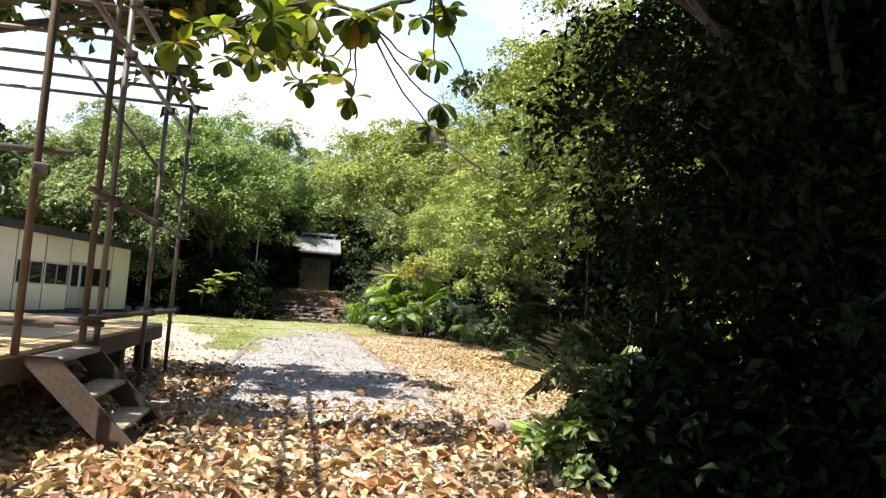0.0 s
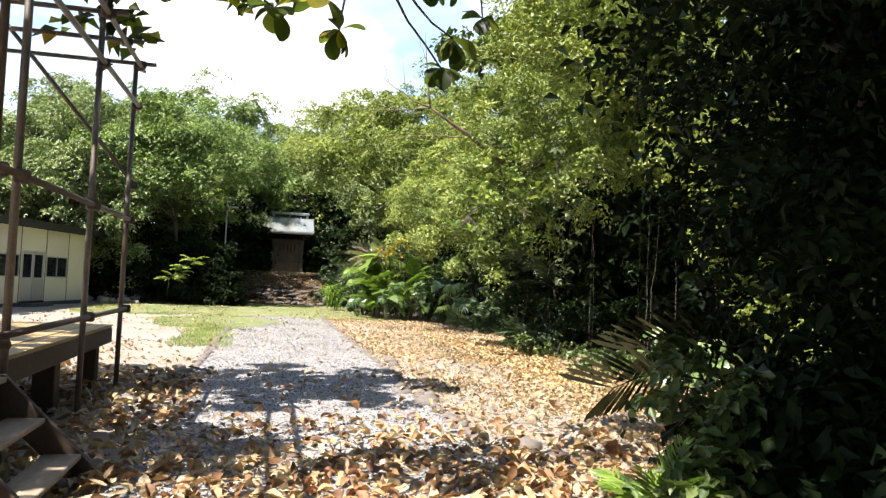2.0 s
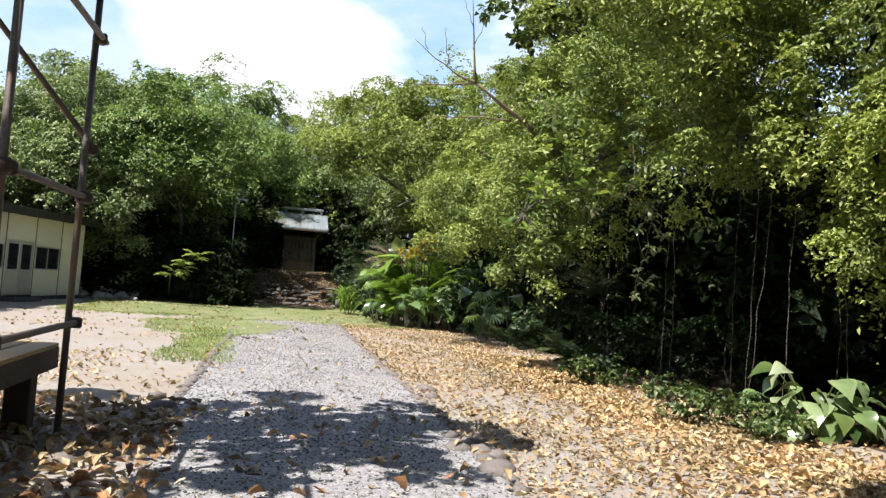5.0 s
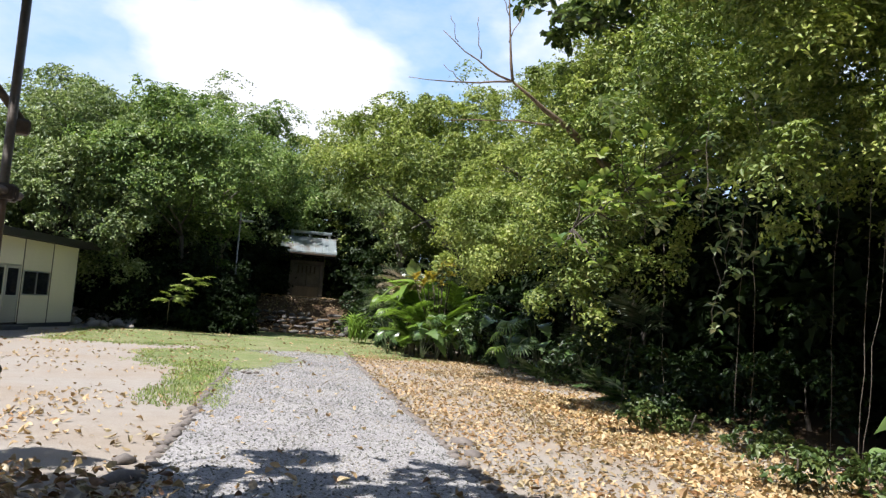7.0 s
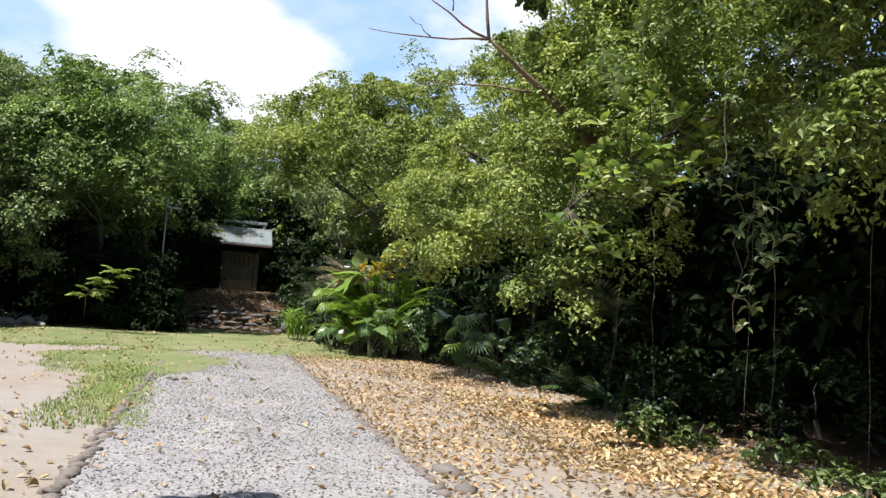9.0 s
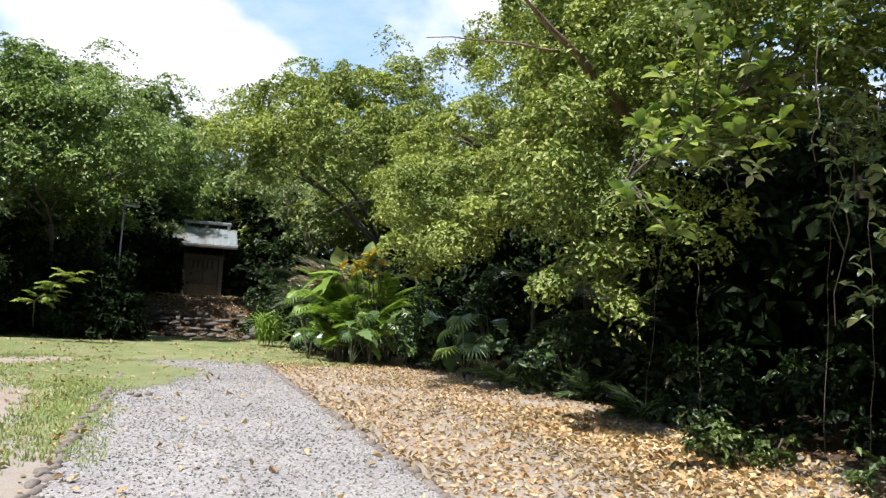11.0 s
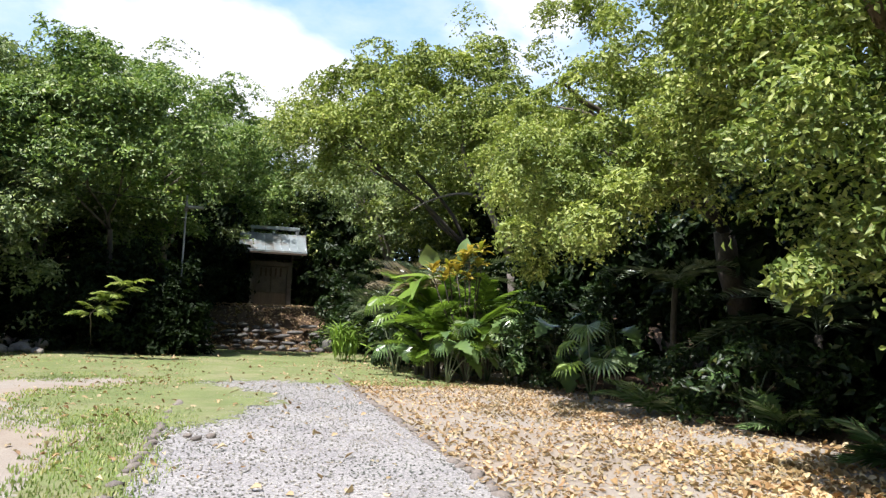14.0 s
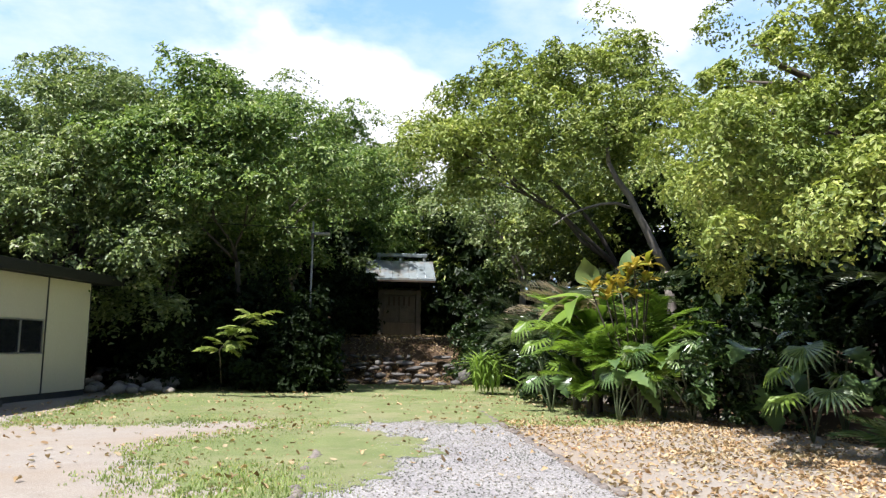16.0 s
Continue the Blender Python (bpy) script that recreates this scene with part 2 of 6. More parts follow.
def gravel_material():
    m, n, l, b = material("grey_gravel", 0.9, 0, 0.3)
    tc = n.new("ShaderNodeTexCoord")
    v = n.new("ShaderNodeTexVoronoi")
    v.inputs["Scale"].default_value = 60
    l.new(tc.outputs["Object"], v.inputs["Vector"])
    sep = n.new("ShaderNodeSeparateColor")
    l.new(v.outputs["Color"], sep.inputs[0])
    c = ramp(m, sep.outputs[0], [(0.0, (0.209, 0.204, 0.200)), (0.5, (0.326, 0.318, 0.313)), (0.85, (0.409, 0.396, 0.387)), (1.0, (0.479, 0.461, 0.444))])
    c = mix(m, 1.0, c, ramp(m, noise_node(m, 1.3, 5, 0.6), [(0.3, (0.84, 0.83, 0.83)), (0.7, (1.1, 1.09, 1.05))]), "MULTIPLY")
    l.new(c, b.inputs["Base Color"])
    bump(m, v.outputs["Distance"], 0.5, 0.012)
    return m


def turf_material():
    m, n, l, b = material("mossy_turf", 0.9, 0, 0.2)
    mid = noise_node(m, 1.5, 6, 0.65)
    fine = noise_node(m, 60, 3, 0.7)
    c = mix(m, 0.5, ramp(m, mid, [(0.3, (0.13, 0.19, 0.055)), (0.7, (0.27, 0.315, 0.12))]), ramp(m, fine, [(0.3, (0.09, 0.12, 0.04)), (0.75, (0.36, 0.38, 0.18))]))
    straw = ramp(m, noise_node(m, 0.55, 5, 0.7, None, "Object", (3, 8, 0)), [(0.46, (0, 0, 0)), (0.62, (0.85, 0.85, 0.85))])
    c = mix(m, straw, c, mix(m, 0.5, (0.383, 0.331, 0.209), c))
    l.new(c, b.inputs["Base Color"])
    bump(m, fine, 0.7, 0.03)
    return m


M_SOIL, M_HUMUS_SHADE, M_GRAVEL, M_TURF = ground_material(), humus_shade_material(), gravel_material(), turf_material()
M_PEBBLE = leaf_material("gravel_stones", [(0.0, (0.174, 0.165, 0.161)), (0.5, (0.322, 0.313, 0.304)), (1.0, (0.470, 0.452, 0.435))], rough=0.85, glow=0.0, spec=0.3)

# ---- mesh helpers ----


def mesh_object(name, verts, faces, mat, parent=None, smooth=False, label=""):
    me = bpy.data.meshes.new(name)
    me.from_pydata(verts, [], faces)
    me.materials.append(mat)
    if smooth:
        me.shade_smooth()
    ob = new(name, me)
    if parent:
        ob.parent = parent
    if label:
        ob["label"] = label
    return ob


def quick_mesh(name, verts, nper, mat, faces_local, smooth=False):
    """Mesh of many alike small pieces: verts (N*nper, 3), each piece has the local faces given."""
    n = len(verts) // nper
    loc = np.array([i for f in faces_local for i in f], dtype=np.int32)
    counts = np.array([len(f) for f in faces_local], dtype=np.int32)
    loops = (np.arange(n, dtype=np.int32)[:, None] * nper + loc[None, :]).ravel()
    totals = np.tile(counts, n)
    starts = np.concatenate(([0], np.cumsum(totals)[:-1])).astype(np.int32)
    me = bpy.data.meshes.new(name)
    me.vertices.add(len(verts))
    me.vertices.foreach_set("co", np.ascontiguousarray(verts, dtype=np.float32).ravel())
    me.loops.add(len(loops))
    me.loops.foreach_set("vertex_index", loops)
    me.polygons.add(len(totals))
    me.polygons.foreach_set("loop_start", starts)
    me.polygons.foreach_set("loop_total", totals)
    me.update(calc_edges=True)
    me.materials.append(mat)
    if smooth:
        me.shade_smooth()
    return me


def part(name, bm, mat, parent=None, label="", smooth=False):
    me = bpy.data.meshes.new(name)
    bm.to_mesh(me)
    bm.free()
    me.materials.append(mat)
    if smooth:
        me.shade_smooth()
    ob = new(name, me)
    if parent:
        ob.parent = parent
    if label:
        ob["label"] = label
    return ob


def box_bm(x0, y0, z0, x1, y1, z1, bevel=0.0, m=None):
    bm = bmesh.new()
    bmesh.ops.create_cube(bm, size=1)
    bmesh.ops.scale(bm, vec=(x1 - x0, y1 - y0, z1 - z0), verts=bm.verts)
    bmesh.ops.translate(bm, vec=((x0 + x1) / 2, (y0 + y1) / 2, (z0 + z1) / 2), verts=bm.verts)
    if bevel:
        bmesh.ops.bevel(bm, geom=bm.edges[:], offset=bevel, segments=1, affect="EDGES")
    if m is not None:
        bm.transform(m)
    return bm


def tube_arrays(path, radii, sides=7, wob=0.0):
    pts = [Vector(p) for p in path]
    verts, faces = [], []
    for i, p in enumerate(pts):
        d = (pts[min(i + 1, len(pts) - 1)] - pts[max(i - 1, 0)]).normalized()
        a = d.orthogonal().normalized() if i == 0 else (a - d * a.dot(d)).normalized()
        b = d.cross(a)
        for k in range(sides):
            t = 2 * math.pi * k / sides
            r = radii[i] * (1 + wob * random.uniform(-1, 1))
            verts.append(p + (a * math.cos(t) + b * math.sin(t)) * r)
    for i in range(len(pts) - 1):
        for k in range(sides):
            q = (k + 1) % sides
            faces.append((i * sides + k, i * sides + q, (i + 1) * sides + q, (i + 1) * sides + k))
    faces.append(tuple(range(sides))[::-1])
    faces.append(tuple((len(pts) - 1) * sides + k for k in range(sides)))
    return verts, faces


def join_tubes(name, tubes, mat, parent=None, label=""):
    vs, fs = [], []
    for path, radii, sides, wob in tubes:
        v, f = tube_arrays(path, radii, sides, wob)
        o = len(vs)
        vs += v
        fs += [tuple(i + o for i in q) for q in f]
    return mesh_object(name, vs, fs, mat, parent, True, label)


def bend(p, q, sag=0.0, steps=6, jitter=0.0, rng=random):
    p, q = Vector(p), Vector(q)
    out = []
    for i in range(steps + 1):
        t = i / steps
        v = p.lerp(q, t) + Vector((0, 0, sag * 4 * t * (1 - t)))
        if 0 < i < steps and jitter:
            v += Vector((rng.uniform(-1, 1), rng.uniform(-1, 1), rng.uniform(-0.6, 0.6))) * jitter
        out.append(v)
    return out


def empty(name, x, y, z=0.0):
    ob = new(name)
    ob.location = (x, y, z)
    ob.empty_display_size = 0.2
    return ob


LEAF4 = [(0, 1, 2), (0, 2, 3)]


def leaves_mesh(name, pos, nor, size, aspect, mat, rng, curl=0.15):
    """One kite-shaped, folded blade at each position, facing roughly along nor."""
    n = len(pos)
    nor = nor / (np.linalg.norm(nor, axis=1, keepdims=True) + 1e-9)
    rnd = rng.normal(size=(n, 3))
    u = rnd - nor * (rnd * nor).sum(1, keepdims=True)
    u /= np.linalg.norm(u, axis=1, keepdims=True) + 1e-9
    w = np.cross(nor, u)
    s = size[:, None]
    base = pos - u * s * 0.5
    tip = pos + u * s * 0.5 - nor * s * curl
    mid = pos - u * s * 0.05 + nor * s * curl * 0.3
    v = np.stack([base, mid - w * s * aspect * 0.5 + nor * s * 0.12, tip, mid + w * s * aspect * 0.5 + nor * s * 0.12], axis=1).reshape(-1, 3)
    return quick_mesh(name, v, 4, mat, LEAF4)


def crown_points(lobes, clumps, per, cr, rng, inner=0.15, down=0.35, sunward=0.0, spray=14):
    """Leaf places and facings: boughs (x, y, z, rx, ry, rz) carry clumps, clumps carry flat sprays of leaves, dark gaps between."""
    lob = np.array(lobes, dtype=float)
    clumps, per = max(6, int(clumps * 0.55)), int(per * 1.6)
    area = lob[:, 3] * lob[:, 4] + lob[:, 3] * lob[:, 5] + lob[:, 4] * lob[:, 5]
    L = lob[rng.choice(len(lob), size=clumps, p=area / area.sum())]
    d = rng.normal(size=(clumps, 3))
    d /= np.linalg.norm(d, axis=1, keepdims=True)
    flip = (d[:, 2] < -0.2) & (rng.random(clumps) > down)
    d[flip, 2] *= -1
    depth = np.where(rng.random(clumps) < inner, rng.uniform(0.3, 0.75, clumps), rng.normal(0.95, 0.2, clumps))
    c = L[:, :3] + d * L[:, 3:] * depth[:, None]
    up = np.array([0.0, 0.0, 1.0])
    ax = d * 0.8 + up * 0.55 + rng.normal(size=(clumps, 3)) * 0.25
    ax /= np.linalg.norm(ax, axis=1, keepdims=True)
    r = 1.12 * cr * rng.uniform(0.55, 1.4, clumps)
    k = max(2, per // spray)
    e = ax[:, None, :] * 0.7 + rng.normal(size=(clumps, k, 3)) * 0.62
    e /= np.linalg.norm(e, axis=2, keepdims=True)
    sc = c[:, None, :] + e * r[:, None, None] * np.array([1.1, 1.1, 0.8]) * rng.uniform(0.6, 1.12, (clumps, k, 1))
    sa = e * 0.55 + up * 0.55 + rng.normal(size=(clumps, k, 3)) * 0.33 + np.array(SUN_DIR) * sunward
    sa /= np.linalg.norm(sa, axis=2, keepdims=True)
    rs = 0.32 * r[:, None, None, None] * rng.uniform(0.7, 1.3, (clumps, k, 1, 1))
    o = rng.normal(size=(clumps, k, spray, 3))
    o -= sa[:, :, None, :] * (o * sa[:, :, None, :]).sum(3, keepdims=True)
    q = (o * o).sum(3, keepdims=True)
    pos = sc[:, :, None, :] + o * rs * 0.75 - sa[:, :, None, :] * rs * (0.16 * q) + rng.normal(size=o.shape) * rs * 0.12
    nor = sa[:, :, None, :] + o * 0.3 + rng.normal(size=o.shape) * 0.4
    return pos.reshape(-1, 3), nor.reshape(-1, 3)


def tree(name, label, base, lobes, tufts, per, leaf, mat, seed, trunk=0.18, spread=0.3, bark=None, inner=0.15, aspect=0.5, category="tree", group="", fork=0.35, limbs=True, down=0.35, boughs=99, sunward=0.0):
    """A tree: tapered trunk with limbs to each lobe, and a crown of many small leaves. Lobes are relative to base."""
    rng = np.random.default_rng(seed)
    rr = random.Random(seed)
    root = empty(name, *base)
    tagged(root, label, category, group)
    if limbs:
        top = np.mean([l[:3] for l in lobes], axis=0)
        zf = max(0.3, top[2] * fork)
        knee = (top[0] * 0.25 + rr.uniform(-0.2, 0.2), top[1] * 0.25 + rr.uniform(-0.2, 0.2), zf)
        tubes = [(bend((0, 0, -0.25), knee, 0, 5, trunk * 0.4, rr), [trunk * (1.25 - 0.09 * i) for i in range(6)], 8, 0.1)]
        for l in lobes[:boughs]:
            if l[2] < zf + 0.2:
                continue
            p = bend(knee, (l[0], l[1], l[2] + l[5] * 0.4), 0.25, 6, 0.18, rr)
            tubes.append((p, [trunk * (0.48 - 0.066 * i) for i in range(7)], 6, 0.1))
            for _ in range(3):
                a = p[rr.randint(2, 5)]
                e = Vector((l[0] + rr.uniform(-1, 1) * l[3] * 0.9, l[1] + rr.uniform(-1, 1) * l[4] * 0.9, l[2] + rr.uniform(-0.3, 0.9) * l[5]))
                tubes.append((bend(a, e, 0.1, 4, 0.12, rr), [trunk * (0.28 - 0.055 * i) for i in range(5)], 5, 0.1))
        join_tubes("trunk", tubes, bark or M_BARK, root)
    pos, nor = crown_points(lobes, tufts, per, spread, rng, inner, down, sunward)
    size = leaf * rng.uniform(0.65, 1.35, len(pos))
    keep = pos[:, 2] > 0.04
    ob = new("crown", leaves_mesh("crown", pos[keep], nor[keep], size[keep], aspect, mat, rng))
    ob.parent = root
    return root


def rand_lobes(rr, n, r, h0, h1, size):
    out = []
    for i in range(n):
        a = 2 * math.pi * i / n + rr.uniform(-0.4, 0.4)
        d = r * rr.uniform(0.35, 0.85)
        s = size * rr.uniform(0.75, 1.2)
        out.append((d * math.cos(a), d * math.sin(a), rr.uniform(h0, h1), s, s, s * rr.uniform(0.7, 0.95)))
    return out

# ---- ground ----


def rise(x, y):
    t = min(max((y - 44.0) / 4.0, 0), 1)
    u = min(max((y - 54.0) / 12.0, 0), 1)
    return 1.62 * t * t * (3 - 2 * t) + 3.2 * u * u * (3 - 2 * u)


def ground_height(x, y):
    fx = min(max((abs(x + 1.4) - 1.8) / 1.5, 0), 1)
    return rise(x, y) + 0.035 * fx * noise.noise(Vector((x * 0.45, y * 0.45, 0.3))) + 0.25 * fx * max(0, min((x - 4) / 6, 1))


def grid_axis(lo, hi, inner_lo, inner_hi, step):
    out = list(np.arange(inner_lo, inner_hi + 1e-6, step))
    d, v = step, inner_hi
    while v < hi:
        d *= 1.5
        v += d
        out.append(min(v, hi))
    d, v = step, inner_lo
    while v > lo:
        d *= 1.5
        v -= d
        out.insert(0, max(v, lo))
    return out


def build_ground():
    xs, ys = grid_axis(-900, 900, -24, 18, 0.6), grid_axis(-900, 1200, -4, 62, 0.6)
    vs = [(x, y, ground_height(x, y)) for y in ys for x in xs]
    w = len(xs)
    fs = [(j * w + i, j * w + i + 1, (j + 1) * w + i + 1, (j + 1) * w + i) for j in range(len(ys) - 1) for i in range(w - 1)]
    ob = mesh_object("ground", vs, fs, M_SOIL, None, True)
    ob.data.materials.append(M_HUMUS_SHADE)
    for p in ob.data.polygons:
        c = p.center
        edge = 4.6 + 0.5 * noise.noise(Vector((c.y * 0.3, 0, 0)))
        # forest floor; by the thicket its dark colour also stands in for shade
        if c.x > edge or (c.x > 2.4 + 0.5 * noise.noise(Vector((c.y * 0.8, 5, 0))) and c.y < 10.5 + 0.6 * noise.noise(Vector((c.x * 1.1, 2, 0)))) or c.y > 42.5 or (c.x < -5.5 and c.y > 39) or c.x < -16 or c.y < -3:
            p.material_index = 1
    tagged(ob, "pale brown bare earth with scattered dry leaves", "ground", "", "structure")


def build_gravel():
    n = 120
    vs, fs = [], []
    for j in range(n + 1):
        y = -4 + 38.5 * j / n
        l = -2.83 + 0.07 * noise.noise(Vector((y * 0.9, 1, 0)))
        r = -0.02 + 0.05 * noise.noise(Vector((y * 0.9, 4, 0)))
        for i in range(9):
            t = i / 8
            vs.append((l + (r - l) * t, y, 0.012 + 0.022 * math.sin(math.pi * t) + 0.006 * noise.noise(Vector((l + t * 3, y, 2)))))
    for j in range(n):
        for i in range(8):
            fs.append((j * 9 + i, j * 9 + i + 1, j * 9 + i + 10, j * 9 + i + 9))
    ob = mesh_object("gravel_path", vs, fs, M_GRAVEL, None, True)
    tagged(ob, "straight grey crushed gravel path edged with cobbles", "path", "", "structure")
    rng = np.random.default_rng(5)
    k = 31000
    y = 3.5 + 27.5 * rng.random(k) ** 1.5
    x = np.where((rng.random(k) < 0.16) & (y < 18) & (y > 8), np.abs(rng.normal(0, 0.8, k)), rng.uniform(-2.85, 0.0, k))
    s = rng.uniform(0.006, 0.016, k)
    octa = np.array([(1, 0, 0), (0, 1, 0), (-1, 0, 0), (0, -1, 0), (0, 0, 0.7), (0, 0, -0.5)])
    a = rng.uniform(0, 6.28, k)
    jit = 1 + rng.uniform(-0.35, 0.35, (k, 6, 1))
    o = octa[None] * jit * s[:, None, None]
    rx = o[:, :, 0] * np.cos(a)[:, None] - o[:, :, 1] * np.sin(a)[:, None]
    ry = o[:, :, 0] * np.sin(a)[:, None] + o[:, :, 1] * np.cos(a)[:, None]
    zc = 0.014 + 0.022 * np.sin(np.pi * np.clip((x + 2.85) / 2.85, 0, 1))
    v = np.stack([rx + x[:, None], ry + y[:, None], o[:, :, 2] + zc[:, None] + 0.004], axis=2).reshape(-1, 3)
    me = quick_mesh("gravel_stones", v, 6, M_PEBBLE, [(0, 1, 4), (1, 2, 4), (2, 3, 4), (3, 0, 4), (1, 0, 5), (2, 1, 5), (3, 2, 5), (0, 3, 5)])
    tagged(new("gravel_stones", me), "loose grey gravel stones on the path", "gravel", "", "stuff")


def turf_mask(x, y):
    """How far inside the mossy turf a place lies (positive: inside)."""
    w = 0.7 * noise.noise(Vector((x * 0.8, y * 0.5, 7))) + 0.35 * noise.noise(Vector((x * 2.2, y * 1.6, 3))) + 0.45 * noise.noise(Vector((x * 7, y * 5, 11)))
    band = min(y - 30.3, 43.2 - y) * 0.5
    band = min(band, (2.6 - x) * 1.2, (x + 8.0) * 0.6)
    strip = min((y - 19.0) * 0.25, (33 - y) * 0.5, 0.55 - abs(x + 3.2 + 0.02 * (y - 20)) * 1.0) - 0.25
    tongue = 0.9 - math.hypot((x + 3.2) / 1.4, (y - 27.0) / 2.5) + 0.25
    tongue2 = 0.55 - math.hypot((x + 7.2) / 1.4, (y - 19.0) / 0.9)
    return max(band, strip, tongue, tongue2) + w * 0.55


def build_turf():
    step = 0.06
    nx, ny = int(14 / step), int(28 / step)
    idx, vs, fs = {}, [], []

    def vid(i, j):
        if (i, j) not in idx:
            x, y = -10 + i * step + 1.2 * step * noise.noise(Vector((i * 0.37, j * 0.33, 0))), 17 + j * step + 1.2 * step * noise.noise(Vector((i * 0.31, j * 0.39, 5)))
            m = max(0.0, min(turf_mask(x, y) * 1.2, 1)) - (0.35 if turf_mask(x, y) < 0.03 else 0.0)
            idx[(i, j)] = len(vs)
            on_path = -2.9 < x < 0.05 and y < 34.5
            bed = 0.02 + 0.022 * math.sin(math.pi * min(max((x + 2.83) / 2.81, 0), 1)) if on_path else 0.005
            vs.append((x, y, ground_height(x, y) + bed + m * (0.018 + 0.008 * noise.noise(Vector((x * 4, y * 4, 1))))))
        return idx[(i, j)]

    for j in range(ny):
        for i in range(nx):
            x, y = -10 + (i + 0.5) * step, 17 + (j + 0.5) * step
            if turf_mask(x, y) > 0:
                fs.append((vid(i, j), vid(i + 1, j), vid(i + 1, j + 1), vid(i, j + 1)))
    ob = mesh_object("turf", vs, fs, M_TURF, None, True)
    tagged(ob, "bright green mossy turf over earth and gravel", "grass", "", "structure")
    rng = np.random.default_rng(8)
    pts = []
    while len(pts) < 60000:
        x, y = rng.uniform(-9, 3), rng.uniform(18, 43)
        m = turf_mask(x, y)
        strip = abs(x + 3.2) < 0.7 and 18 < y < 26
        edge = -0.16 < m < 0.12
        if m > -0.3 and (strip or edge or rng.random() < 0.4):
            pts.append((x, y, 1.2 if strip else 0.95 if edge else 0.75))
    p = np.array(pts)
    k = len(p)
    h = p[:, 2] * rng.uniform(0.02, 0.05, k)
    a = rng.uniform(0, 6.28, k)
    lean = rng.uniform(0.1, 0.8, k)
    z0 = np.array([ground_height(q[0], q[1]) for q in pts])
    b0 = np.stack([p[:, 0], p[:, 1], z0 + 0.005], 1)
    wv = np.stack([np.cos(a), np.sin(a), 0 * a], 1) * 0.0095
    dv = np.stack([-np.sin(a) * lean, np.cos(a) * lean, 0 * a + 1], 1) * h[:, None]
    v = np.stack([b0 - wv, b0 + wv, b0 + dv], 1).reshape(-1, 3)
    tagged(new("grass", quick_mesh("grass", v, 3, M_GRASS, [(0, 1, 2)])), "short green and straw grass blades", "grass", "", "stuff")


def curled_leaves(name, x, y, z, length, mat, rng, label, width=0.5):
    """Dry fallen leaves: six-point blades, cupped and tilted at random."""
    k = len(x)
    prof = np.array([(-0.5, 0, 0), (-0.25, -0.36, 0), (0.1, -0.5, 0), (0.38, -0.3, 0), (0.5, 0, 0), (0.38, 0.3, 0), (0.1, 0.5, 0), (-0.25, 0.36, 0), (-0.15, 0, 0), (0.22, 0, 0)])
    o = np.repeat(prof[None], k, 0)
    o[:, :, :2] += rng.normal(0, 0.035, (k, 10, 2))
    cup, roll_up = rng.normal(0.36, 0.4, k), rng.normal(0.05, 0.42, k)
    o[:, :, 2] = np.abs(o[:, :, 1]) ** 1.5 * cup[:, None] * 1.3 + o[:, :, 0] ** 2 * roll_up[:, None] + o[:, :, 0] * o[:, :, 1] * rng.normal(0, 0.3, k)[:, None]
    o *= length[:, None, None]
    o[:, :, 1] *= width * 1.15
    rx_, ry_, rz_ = rng.normal(0, 0.34, k), rng.normal(0, 0.34, k), rng.uniform(0, 6.28, k)

    def rot(o, a, i, j):
        c, s = np.cos(a)[:, None], np.sin(a)[:, None]
        p, q = o[:, :, i].copy(), o[:, :, j].copy()
        o[:, :, i], o[:, :, j] = p * c - q * s, p * s + q * c

    rot(o, rx_, 1, 2)
    rot(o, ry_, 0, 2)
    rot(o, rz_, 0, 1)
    o[:, :, 2] += (z + 0.006 - o[:, :, 2].min(1) * 0.75)[:, None]
    o[:, :, 0] += x[:, None]
    o[:, :, 1] += y[:, None]
    me = quick_mesh(name, o.reshape(-1, 3), 10, mat, [(0, 1, 8), (1, 2, 9, 8), (2, 3, 9), (3, 4, 9), (4, 5, 9), (5, 6, 9), (6, 7, 8, 9), (7, 0, 8)], True)
    return tagged(new(name, me), label, "leaf litter", "", "stuff")


